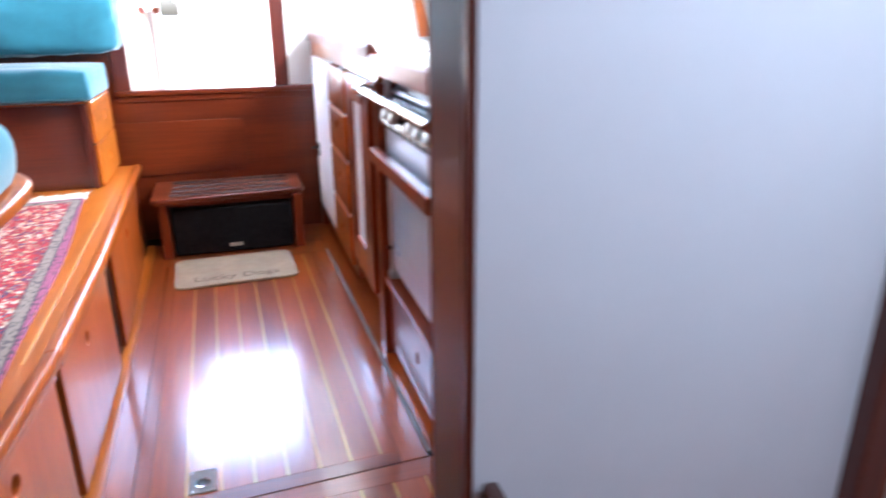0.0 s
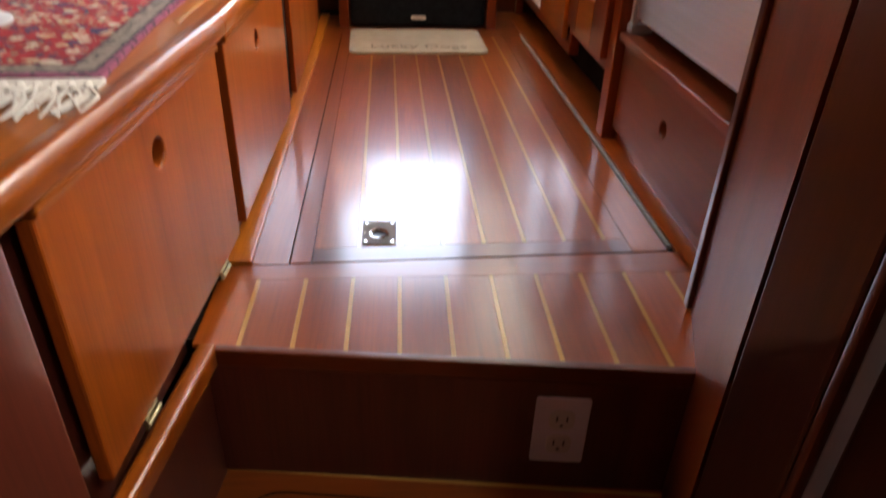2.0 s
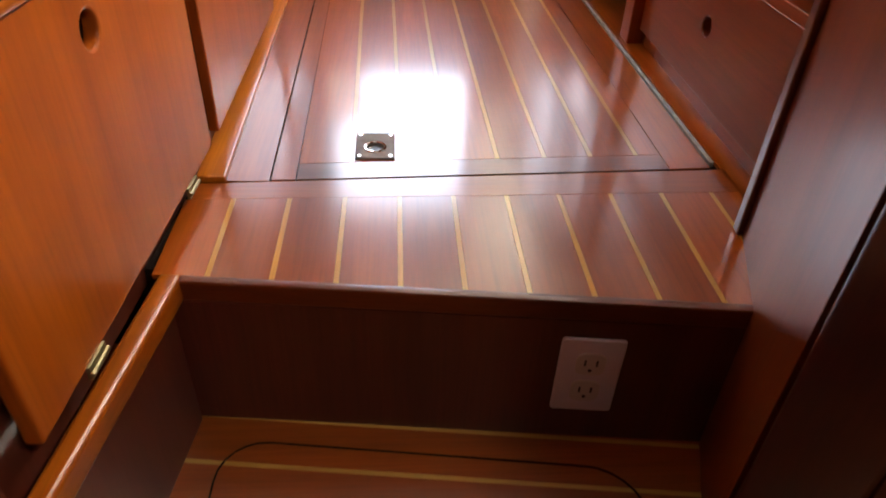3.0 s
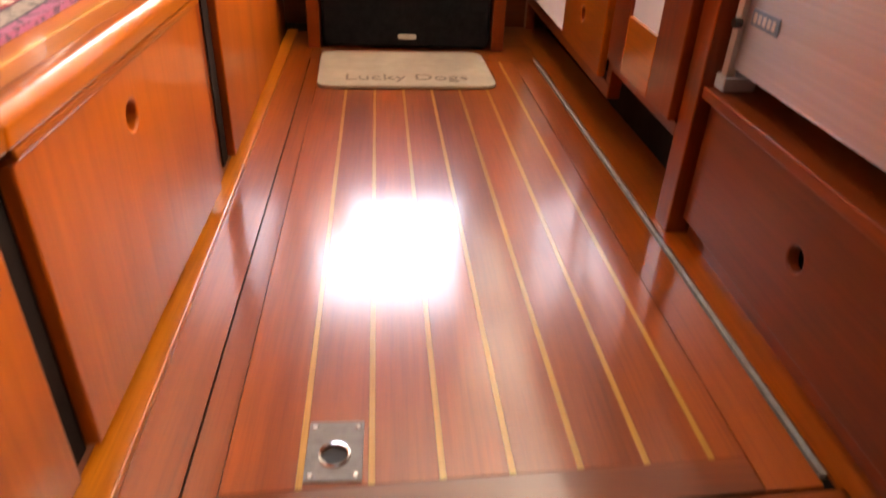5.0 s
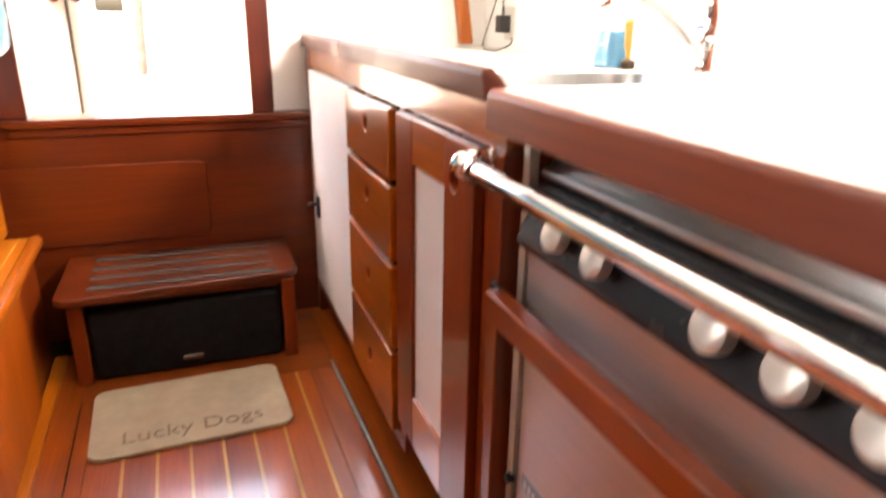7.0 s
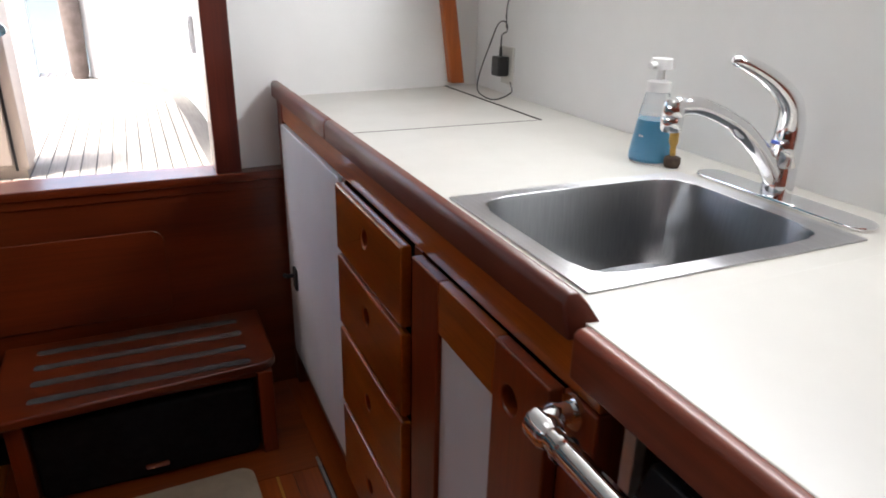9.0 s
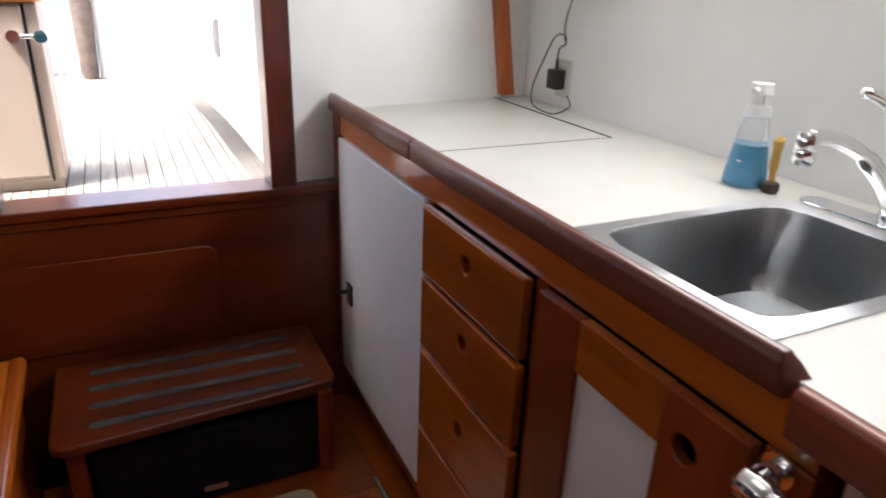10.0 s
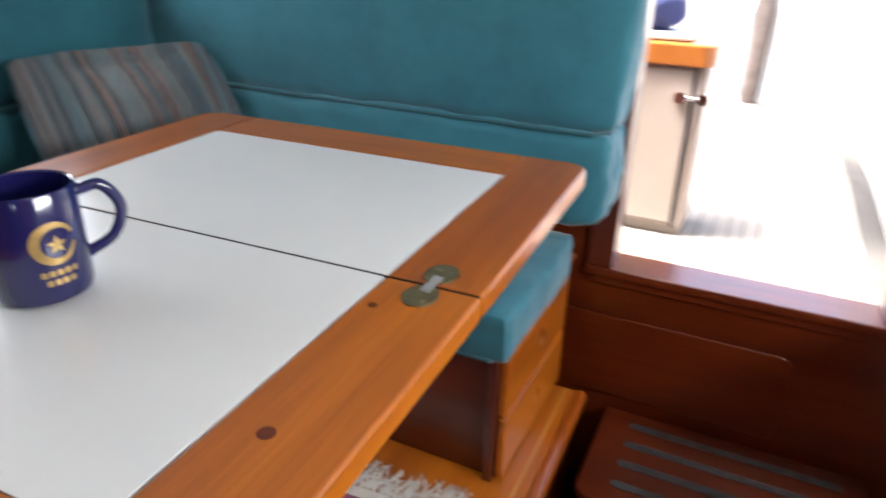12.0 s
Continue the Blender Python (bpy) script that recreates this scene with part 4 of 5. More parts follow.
bm = bm_prism(EDGE, 0.751, 2.092, 0.0035, axis=1)
for v in bm.verts:
    v.co.x -= TAPER * (v.co.y - 0.75)
structure("trim_platform_edge_aft", bm, teak_y, "rounded varnished edge of the platform")
bm = bm_prism(EDGE, -0.62, 0.09, 0.0035, axis=1)
for v in bm.verts:
    v.co.x += 0.052 * min(0.0, v.co.y - 0.086)
structure("trim_platform_edge_fore", bm, teak_y, "rounded varnished edge of the platform's fore end")
structure("trim_platform_line", bm_prism([(LX - 0.055, 0.05), (LX - 0.049, 0.05), (LX - 0.080, 2.09), (LX - 0.086, 2.09)], 0.4185, 0.4208), holly, "pale inlaid line along the platform")


def slanted(bm):
    """The fore end of the settee front turns inward."""
    for v in bm.verts:
        if v.co.y < 0.09:
            v.co.x += 0.052 * (v.co.y - 0.09)
        elif v.co.y > 0.75:
            v.co.x -= TAPER * (v.co.y - 0.75)
    return bm


def locker(y0, y1, hy, hz, hinges=()):
    ob = thing("settee_locker_door", (LX, (y0 + y1) / 2, 0.03), "varnished locker door with a round finger hole", "locker door", "settee locker doors")
    part("panel", slanted(bm_ring(y0, y1, 0.033, 0.374, LX - 0.018, LX, hy, hz, lambda g: HOLE + 0.001, 0, 0.0035)), locker_wood, ob)
    part("top_edge", slanted(bm_box(LX - 0.016, LX + 0.006, y0, y1, 0.3745, 0.386, 0.003)), teak_y, ob, "rounded lighter top edge")
    # dark sheet: the hole's inner shade given as colour
    part("hole_shade", slanted(bm_box(LX - 0.0195, LX - 0.0185, hy - 0.03, hy + 0.03, hz - 0.03, hz + 0.03)), shade_and_seam, ob, "dark sheet standing for the finger hole's shade")
    for y in hinges:
        h = part("hinge", slanted(bm_box(LX - 0.002, LX + 0.003, y - 0.02, y + 0.02, 0.018, 0.036, 0.001)), brass, ob, "small dull brass hinge")
        part("pin", slanted(bm_tube([(LX + 0.004, y - 0.02, 0.026), (LX + 0.004, y + 0.02, 0.026)], 0.003, 8)), brass, h)
    return ob


locker(-0.512, 0.060, -0.222, 0.316, (-0.055, -0.40))
locker(0.108, 0.745, 0.388, 0.312)
locker(0.90, 1.74, 1.341, 0.305)
# dark strips painted where only shade lies between the doors
structure("settee_gap", slanted(bm_box(LX - 0.0195, LX - 0.016, 0.852, 0.897, 0.03, 0.39)), shade_and_seam, "dark strip standing for the shaded gap beside the locker door")
structure("settee_gap_fore", bm_box(LX - 0.0195, LX - 0.016, 0.062, 0.107, 0.03, 0.39), shade_and_seam, "dark strip standing for the shaded gap between the locker doors")

# rug
RUGX, RUGY = 0.575, 0.866
rug = thing("rug", (-0.283, 0.565, 0.42), "red floral oriental rug with cream fringe on the platform", "rug", turn=3.7)
rc = (-0.283, 0.565)


def rug_sheet():
    bm = bmesh.new()
    nx, ny = 24, 40
    rows = []
    for j in range(ny + 1):
        row = []
        for i in range(nx + 1):
            x, y = -RUGX + 2 * RUGX * i / nx, -RUGY + 2 * RUGY * j / ny
            edge = 0.010 * math.sin(y * 4.2 + 1.0) * max(0.0, x / RUGX) ** 4
            z = 0.0085 + 0.0025 * noise.noise(Vector((x * 6, y * 6, 0)))
            row.append(bm.verts.new((rc[0] + x + edge, rc[1] + y, 0.42 + z)))
        rows.append(row)
    for a, b in zip(rows, rows[1:]):
        for i in range(nx):
            bm.faces.new((a[i], a[i + 1], b[i + 1], b[i]))
    edge = [e for e in bm.edges if e.is_boundary]
    ex = bmesh.ops.extrude_edge_only(bm, edges=edge)["geom"]
    for v in ex:
        if isinstance(v, bmesh.types.BMVert):
            v.co.z = 0.4205
    bmesh.ops.recalc_face_normals(bm, faces=bm.faces[:])
    return bm


part("woven_field", rug_sheet(), rug_pile("rug_pile", RUGX, RUGY), rug)


def fringe(sign):
    bm = bmesh.new()
    r = random.Random(5 + sign)
    y0 = rc[1] + sign * RUGY
    for k in range(64):
        x = rc[0] - RUGX + 0.01 + (2 * RUGX - 0.02) * k / 63
        knot = (x, y0 + sign * 0.03, 0.427)
        for s in range(5):
            a = r.uniform(-0.5, 0.5)
            ln = r.uniform(0.06, 0.105)
            bend = r.uniform(-0.02, 0.02)
            pts = [knot, (x + 0.3 * a * ln + bend, y0 + sign * (0.03 + 0.4 * ln), 0.4245 + r.uniform(0, 0.004)), (x + 0.5 * a * ln - bend * 0.5, y0 + sign * (0.03 + ln), 0.4225 + r.uniform(0, 0.002))]
            bm_tube(pts, [0.0032, 0.0022, 0.0014], 4, bm)
        bm_tube([(x, y0 + sign * 0.022, 0.427), knot, (x, y0 + sign * 0.038, 0.427)], [0.003, 0.0052, 0.003], 5, bm)
    return bm


for sign in (-1, 1):
    lo, hi = sorted((rc[1] + sign * (RUGY - 0.001), rc[1] + sign * (RUGY + 0.032)))
    part("hem", bm_box(rc[0] - RUGX, rc[0] + RUGX, lo, hi, 0.4205, 0.4265, 0.001), fringe_mat, rug, "cream woven hem")
    tagged(part("fringe", fringe(sign), fringe_mat, rug, "knotted cream cotton fringe"), kind="stuff")

# ---- dinette: aft bench, cushions, fore seat, table ----
aft_bench = thing("dinette_bench", (-0.45, 1.95, 0.42), "mahogany dinette bench with drawers in its end", "bench")
part("front_panel", bm_box(PORT + 0.002, 0.232, 1.662, 1.679, 0.421, 0.765, 0.002), mahogany_x, aft_bench)
part("end_panel", bm_box(0.215, 0.232, 1.680, AY - 0.002, 0.421, 0.765), mahogany_y, aft_bench)
part("corner_post", bm_box(0.2335, 0.256, 1.640, 1.672, 0.421, 0.765, 0.003), redwood_z, aft_bench)
part("top_board", bm_box(PORT + 0.002, 0.256, 1.662, AY - 0.002, 0.766, 0.776, 0.003), teak_x, aft_bench)
for z0, z1 in ((0.428, 0.600), (0.607, 0.775)):
    y0, y1, cy, cz = 1.655, 2.11, 1.90, (z0 + z1) / 2
    d = part("drawer_front", bm_ring(y0, y1, z0, z1, 0.257, 0.277, cy, cz, lambda g: HOLE, 0, 0.005), border_y, aft_bench, "bright varnished drawer front")
    part("hole_shade", bm_box(0.254, 0.2565, cy - 0.03, cy + 0.03, cz - 0.03, cz + 0.03), shade_and_seam, d, "dark sheet standing for the finger hole's shade")


def piping(points):
    return bm_tube(points, 0.005, 6)


seat = thing("seat_cushion", (-0.4, 1.92, 0.776), "teal canvas seat cushion on the dinette bench", "cushion")
part("cover", bm_puffy(PORT + 0.01, 0.283, 1.60, 2.10, 0.778, 0.905, 0.022, 0.010, 18, 0.006, 2.0), teal, seat)
part("piping", piping([(PORT + 0.05, 1.601, 0.79), (0.25, 1.601, 0.79), (0.278, 1.63, 0.79), (0.278, 2.08, 0.79)]), teal_dark, seat, "dark teal piping")
back = thing("back_cushion", (-0.4, 2.16, 0.93), "tall teal canvas back cushion against the bulkhead", "cushion")
part("lower_roll", bm_puffy(PORT + 0.01, 0.352, 2.02, AY - 0.004, 0.945, 1.187, 0.035, 0.016, 20, 0.010, 4.0), teal, back)
part("upper_pad", bm_puffy(PORT + 0.01, 0.358, 2.04, AY - 0.004, 1.180, 1.78, 0.035, 0.02, 26, 0.010, 6.0), teal, back)
part("seam", piping([(PORT + 0.12, 2.034, 1.184), (0.31, 2.03, 1.184), (0.342, 2.07, 1.184), (0.345, 2.2, 1.184)]), teal_dark, back, "dark teal seam")
side_back = thing("side_back_cushion", (PORT + 0.08, 1.0, 0.93), "teal canvas back cushion along the hull side", "cushion")
part("lower_roll", bm_puffy(PORT + 0.004, PORT + 0.17, 0.25, 2.035, 0.945, 1.187, 0.035, 0.014, 18, 0.006, 8.0), teal, side_back)
part("upper_pad", bm_puffy(PORT + 0.004, PORT + 0.15, 0.25, 2.035, 1.180, 1.52, 0.035, 0.018, 18, 0.006, 9.0), teal, side_back)
part("seam", piping([(PORT + 0.165, 0.3, 1.184), (PORT + 0.165, 2.0, 1.184)]), teal_dark, side_back, "dark teal seam")
side_bench = thing("side_bench", (-0.8, 1.0, 0.42), "mahogany base of the settee seat along the hull", "bench")
part("front_panel", bm_box(-0.86, -0.842, 0.24, 1.660, 0.421, 0.765), mahogany_y, side_bench)
part("top_board", bm_box(PORT + 0.002, -0.842, 0.24, 1.660, 0.766, 0.776), teak_y, side_bench)
side_seat = thing("side_seat_cushion", (-1.0, 1.0, 0.776), "teal canvas seat cushion along the hull side", "cushion")
part("cover", bm_puffy(PORT + 0.01, -0.80, 0.25, 1.595, 0.778, 0.905, 0.03, 0.012, 14, 0.005, 12.0), teal, side_seat)

pillow = thing("throw_pillow", (0, 0, 0), "striped grey and teal throw pillow in the corner", "pillow")
pillow.matrix_world = Matrix.Translation((-0.645, 1.672, 0.935)) @ pose(0, 0, 0, -38, 0, 73)
bm = bm_puffy(-0.25, 0.25, -0.010, 0.010, 0.0, 0.46, 0.009, 0.065, 22, 0.006, 20.0)
for v in bm.verts:
    u, w = v.co.x / 0.25, (v.co.z - 0.24) / 0.24
    v.co.x *= 1.04 - 0.17 * (1 - w * w)
    v.co.z = 0.24 + (v.co.z - 0.24) * (1.06 - 0.20 * (1 - u * u))
part("cover", bm, pillow_stripes, pillow)


def seat_end(inset=0.0, n=26):
    """A seat end with a full, nearly round outline."""
    a, h, p = 0.43 - inset, 0.36 - inset, 3.4
    out = []
    for k in range(n + 1):
        g = radians(-90 + 180 * k / n)
        out.append((a * max(0.0, math.cos(g)) ** (2 / p), -0.09 + h * math.copysign(abs(math.sin(g)) ** (2 / p), math.sin(g))))
    return out


SEAT = [(-1.2, 0.27), (-1.2, -0.45)] + seat_end()
PX, PY = 0.06, -0.015
fore_seat = thing("pedestal_seat", (PX, PY, 0.42), "round-ended wooden seat board on a grey alloy pedestal", "seat")
part("board", bm_prism(SEAT, 0.772, 0.80, 0.008, 3), teak_x, fore_seat)
post = part("pedestal", bm_lathe([(0.062, 0.4285), (0.062, 0.434), (0.046, 0.44), (0.044, 0.50), (0.04, 0.58), (0.04, 0.60)], PX, PY), leg_grey, fore_seat, "grey ribbed alloy pedestal")
for k in range(24):
    g = 2 * math.pi * k / 24
    part("rib", bm_tube([(PX + 0.045 * math.cos(g), PY + 0.045 * math.sin(g), 0.44), (PX + 0.0405 * math.cos(g), PY + 0.0405 * math.sin(g), 0.575)], 0.0025, 4), leg_grey, post)
part("collar", bm_lathe([(0.044, 0.60), (0.044, 0.63), (0.036, 0.64)], PX, PY), leg_grey, fore_seat)
part("inner_tube", bm_lathe([(0.033, 0.63), (0.033, 0.77)], PX, PY), leg_grey, fore_seat)
part("socket", bm_lathe([(0.042, 0.70), (0.07, 0.74), (0.08, 0.7715)], PX, PY), black_plastic, fore_seat, "black seat socket")
stem = part("clamp_stem", bm_tube([(PX + 0.03, PY - 0.02, 0.588), (PX + 0.085, PY - 0.05, 0.588)], 0.009, 10), black_plastic, fore_seat)
part("clamp_knob", bm_tube([(PX + 0.08, PY - 0.047, 0.588), (PX + 0.086, PY - 0.051, 0.588), (PX + 0.108, PY - 0.064, 0.588), (PX + 0.115, PY - 0.068, 0.588)], [0.016, 0.028, 0.031, 0.024], 18), leg_grey, stem, "round grey clamp knob")


def round_cushion():
    inner = [(-1.19, 0.25), (-1.19, -0.43)] + seat_end(0.018)
    prof = [(0.03, 0.8005), (0.008, 0.806), (0.0, 0.82), (-0.006, 0.85), (-0.006, 0.875), (0.0, 0.895), (0.012, 0.91), (0.04, 0.92), (0.11, 0.926)]
    bm = bmesh.new()
    c = Vector((-0.3, -0.025, 0))
    rows = []
    n = len(inner)
    for inset, z in prof:
        row = []
        for k, (a, b) in enumerate(inner):
            p, q = Vector((*inner[k - 1], 0)), Vector((*inner[(k + 1) % n], 0))
            t = (q - p).normalized()
            nrm = Vector((t.y, -t.x, 0))
            v = Vector((a, b, z)) - nrm * inset
            row.append(bm.verts.new(v + noise.noise_vector(v * 9) * 0.004))
        rows.append(row)
    for a, b in zip(rows, rows[1:]):
        for i in range(n):
            bm.faces.new((a[i], a[(i + 1) % n], b[(i + 1) % n], b[i]))
    bm.faces.new(rows[-1])
    bm.faces.new(rows[0][::-1])
    bmesh.ops.recalc_face_normals(bm, faces=bm.faces[:])
    return bm


round_seat = thing("round_cushion", (0.0, -0.09, 0.80), "round-ended teal canvas cushion on the seat board", "cushion")
part("cover", round_cushion(), teal, round_seat)
arc = seat_end(0.012)
part("zip", bm_tube([(a, b, 0.835) for a, b in arc[3:12]], 0.0025, 5), teal_dark, round_seat, "dark zip along the side")
sx, sy = arc[7]
strap = part("strap", bm_tube(curve_through([(sx, sy, 0.868), (sx + 0.008, sy - 0.004, 0.85), (sx + 0.006, sy + 0.006, 0.825), (sx + 0.004, sy + 0.012, 0.803)], 4), 0.004, 6), black_plastic, round_seat, "black tie strap")
part("tie", bm_tube([(*arc[5], 0.832), (sx + 0.007, sy - 0.006, 0.846), (arc[8][0] + 0.004, arc[8][1], 0.842)], 0.004, 6), black_plastic, strap)

TX, TY, TZ = -0.055, 1.129, 1.208
table = thing("dinette_table", (TX, TY, 0.42), "folding table with white top and varnished wooden border", "table", turn=2.2)
HX, HY, BW = 0.465, 0.585, 0.132
for s in (1, -1):
    y_in, y_out = TY + s * 0.0016, TY + s * HY
    lo, hi = min(y_in, y_out), max(y_in, y_out)
    part("side_border", bm_prism(rounded(TX + HX - BW, TX + HX, lo, hi, 0.045, 6, (s > 0, 0, 0, s < 0)), TZ - 0.034, TZ, 0.005, 3), border_y, table)
    part("side_border", bm_prism(rounded(TX - HX, TX - HX + BW, lo, hi, 0.045, 6, (0, s > 0, s < 0, 0)), TZ - 0.034, TZ, 0.005, 3), border_y, table)
    b0, b1 = (hi - BW, hi) if s > 0 else (lo, lo + BW)
    part("end_border", bm_box(TX - HX + BW + 0.001, TX + HX - BW - 0.001, b0, b1, TZ - 0.034, TZ - 0.0005, 0.003), border_x, table)
    p0, p1 = (lo, hi - BW - 0.0005) if s > 0 else (lo + BW + 0.0005, hi)
    part("top_panel", bm_box(TX - HX + BW + 0.0012, TX + HX - BW - 0.0012, p0 + (0.0006 if s > 0 else 0), p1 - (0.0006 if s < 0 else 0), TZ - 0.03, TZ - 0.001, 0.0006, 1), table_white, table, "white laminate panel")
for x in (TX + HX - 0.068, TX - HX + 0.068):
    hg = part("hinge", bm_prism([(x + 0.022 * math.cos(radians(g)), TY - 0.032 + 0.028 * math.sin(radians(g))) for g in range(0, 360, 20)], TZ + 0.0003, TZ + 0.0018), brass, table, "worn oval brass hinge")
    part("leaf", bm_prism([(x + 0.022 * math.cos(radians(g)), TY + 0.032 + 0.028 * math.sin(radians(g))) for g in range(0, 360, 20)], TZ + 0.0003, TZ + 0.0018), brass, hg)
    part("hinge_link", bm_box(x - 0.007, x + 0.007, TY - 0.022, TY + 0.022, TZ + 0.0018, TZ + 0.0032, 0.001), alloy_strip, hg)
    for dx in (-0.009, 0.009):
        for dy in (-0.042, 0.042):
            part("screw", bm_lathe([(0.0035, TZ + 0.0018), (0.003, TZ + 0.0024)], x + dx, TY + dy, 10), brass, hg)
part("fold_joint", bm_box(TX - HX + 0.01, TX + HX - 0.004, TY - 0.0015, TY + 0.0015, TZ - 0.03, TZ - 0.0008), shade_and_seam, table, "dark joint between the leaves")
part("plug", bm_lathe([(0.009, TZ - 0.003), (0.009, TZ + 0.0004)], TX + HX - 0.082, TY - 0.312, 14), mahogany_x, table, "dark round wood plug")
part("plug", bm_lathe([(0.006, TZ - 0.003), (0.006, TZ + 0.0004)], TX + HX - 0.11, TY - 0.075, 12), mahogany_x, table, "dark round wood plug")
part("leg", bm_lathe([(0.075, 0.4285), (0.075, 0.434), (0.048, 0.445), (0.044, 0.5), (0.038, 0.52), (0.038, 1.14), (0.07, 1.15), (0.09, TZ - 0.035)], TX + 0.035, TY - 0.16), leg_grey, table, "grey alloy pedestal leg")

# mug
MX, MY, MR = -0.062, 0.915, 0.055
mug = thing("coffee_mug", (MX, MY, TZ), "navy glazed coffee mug with gold emblem", "mug")
part("body", bm_lathe([(0.046, TZ + 0.0006), (0.052, TZ + 0.0045), (MR, TZ + 0.0136), (MR, TZ + 0.1318), (MR - 0.0015, TZ + 0.1340), (MR - 0.004, TZ + 0.1318), (MR - 0.004, TZ + 0.0158), (0.01, TZ + 0.0102)], MX, MY, 40), navy_glaze, mug)
HA = radians(62)
hd = Vector((math.cos(HA), math.sin(HA), 0))
mc = Vector((MX, MY, TZ))
part("handle", bm_tube(curve_through([mc + hd * 0.052 + Vector((0, 0, 0.117)), mc + hd * 0.080 + Vector((0, 0, 0.119)), mc + hd * 0.098 + Vector((0, 0, 0.088)), mc + hd * 0.085 + Vector((0, 0, 0.054)), mc + hd * 0.052 + Vector((0, 0, 0.036))], 6), 0.0072, 12), navy_glaze, mug)
EA = radians(-12)


def wrapped(outline, u0, z0):
    """A thin printed patch bent round the mug; outline in metres."""
    bm = bmesh.new()
    vs = [bm.verts.new((MX + (MR + 0.0007) * math.cos(EA + (u0 + u) / MR), MY + (MR + 0.0007) * math.sin(EA + (u0 + u) / MR), TZ + z0 + w)) for u, w in outline]
    n = len(vs) // 2
    for i in range(n - 1):
        bm.faces.new((vs[i], vs[i + 1], vs[2 * n - 2 - i], vs[2 * n - 1 - i]))
    return bm


def ring_arc(r0, r1, a0, a1, shift=0.0, n=22):
    out = [(r1 * math.cos(radians(a0 + (a1 - a0) * i / n)), r1 * math.sin(radians(a0 + (a1 - a0) * i / n))) for i in range(n + 1)]
    return out + [(shift + r0 * math.cos(radians(a1 - (a1 - a0) * i / n)), r0 * math.sin(radians(a1 - (a1 - a0) * i / n))) for i in range(n + 1)]


part("emblem_ring", wrapped(ring_arc(0.018, 0.0255, 20, 350, 0.0035), 0.0, 0.077), gold, mug, "gold ring emblem")
for k in range(5):
    g = radians(90 + 72 * k)
    part("emblem_leaf", wrapped([(0.003, 0), (0.003 + 0.006 * math.cos(g + 0.5), 0.006 * math.sin(g + 0.5)), (0.003 + 0.0115 * math.cos(g), 0.0115 * math.sin(g)), (0.003 + 0.006 * math.cos(g - 0.5), 0.006 * math.sin(g - 0.5))], 0.0, 0.075), gold, mug, "gold leaf emblem")
for row, (z, n) in enumerate(((0.042, 5), (0.031, 4))):
    for k in range(n):
        u = (k - (n - 1) / 2) * 0.0085
        part("print_bar", wrapped([(u - 0.003, -0.0035), (u + 0.003, -0.0035), (u + 0.003, 0.0035), (u - 0.003, 0.0035)], 0.0, z), gold, mug, "gold printed bar")

# ---- socket in the riser ----
ox, oz = 0.942, -0.126
oy = -0.2375 - 0.0938 * (ox - 0.36)
riser_socket = thing("power_outlet", (ox, oy, oz), "pale double power outlet on the step riser", "outlet", turn=-5.4)
part("plate", bm_prism(rounded(ox - 0.043, ox + 0.043, oz - 0.069, oz + 0.069, 0.005, 3), oy - 0.006, oy, 0.002, axis=1), ivory, riser_socket)
for dz in (-0.026, 0.026):
    f = part("socket_face", bm_prism(rounded(ox - 0.02, ox + 0.02, oz + dz - 0.02, oz + dz + 0.02, 0.012, 5), oy - 0.009, oy - 0.0055, 0.001, 1, axis=1), counter_white, riser_socket)
    for dx in (-0.008, 0.008):
        part("slot", bm_box(ox + dx - 0.0015, ox + dx + 0.0015, oy - 0.0095, oy - 0.0088, oz + dz - 0.002, oz + dz + 0.009), black_plastic, f)
    part("slot", bm_tube([(ox, oy - 0.0095, oz + dz - 0.01), (ox, oy - 0.0088, oz + dz - 0.01)], 0.003, 8), black_plastic, f)

# ---- cockpit behind the companionway ----
DK = 0.62
deck = structure("deck", bm_box(-2.6, 3.2, AY + 0.05, 5.9, DK - 0.06, DK - 0.004), caulk, "pale bleached teak cockpit deck with dark seams")
structure("wall_cockpit_transom", bm_box(0.585, 3.2, 5.62, 5.72, DK - 0.05, 1.42), gelcoat, "white gelcoat end of the cockpit")
structure("wall_cockpit_port", bm_box(-2.6, 0.25, 5.62, 5.72, DK - 0.05, 1.42), gelcoat, "white gelcoat end of the cockpit")
edge = curve_through([(1.17, 2.42, 0), (1.16, 3.2, 0), (1.15, 4.0, 0), (1.10, 4.7, 0), (0.94, 5.2, 0), (0.58, 5.52, 0)], 8)
bm = bmesh.new()
ring_in = [[bm.verts.new((p.x, p.y, z)) for p in edge] for z in (DK - 0.05, 1.40)]
ring_out = [[bm.verts.new((p.x + 0.28, p.y + 0.05, z)) for p in edge] for z in (DK - 0.05, 1.40)]
for i in range(len(edge) - 1):
    bm.faces.new((ring_in[0][i], ring_in[0][i + 1], ring_in[1][i + 1], ring_in[1][i]))
    bm.faces.new((ring_in[1][i], ring_in[1][i + 1], ring_out[1][i + 1], ring_out[1][i]))
    bm.faces.new((ring_out[1][i], ring_out[1][i + 1], ring_out[0][i + 1], ring_out[0][i]))
bmesh.ops.recalc_face_normals(bm, faces=bm.faces[:])
coaming = structure("wall_cockpit_coaming", bm, gelcoat, "white gelcoat cockpit coaming")
bm = bmesh.new()
lo = [bm.verts.new((p.x - 0.09, p.y - 0.02, DK + 0.0015)) for p in edge]
hi = [bm.verts.new((p.x - 0.001, p.y, DK + 0.0015)) for p in edge]
for i in range(len(edge) - 1):
    bm.faces.new((lo[i], hi[i], hi[i + 1], lo[i + 1]))
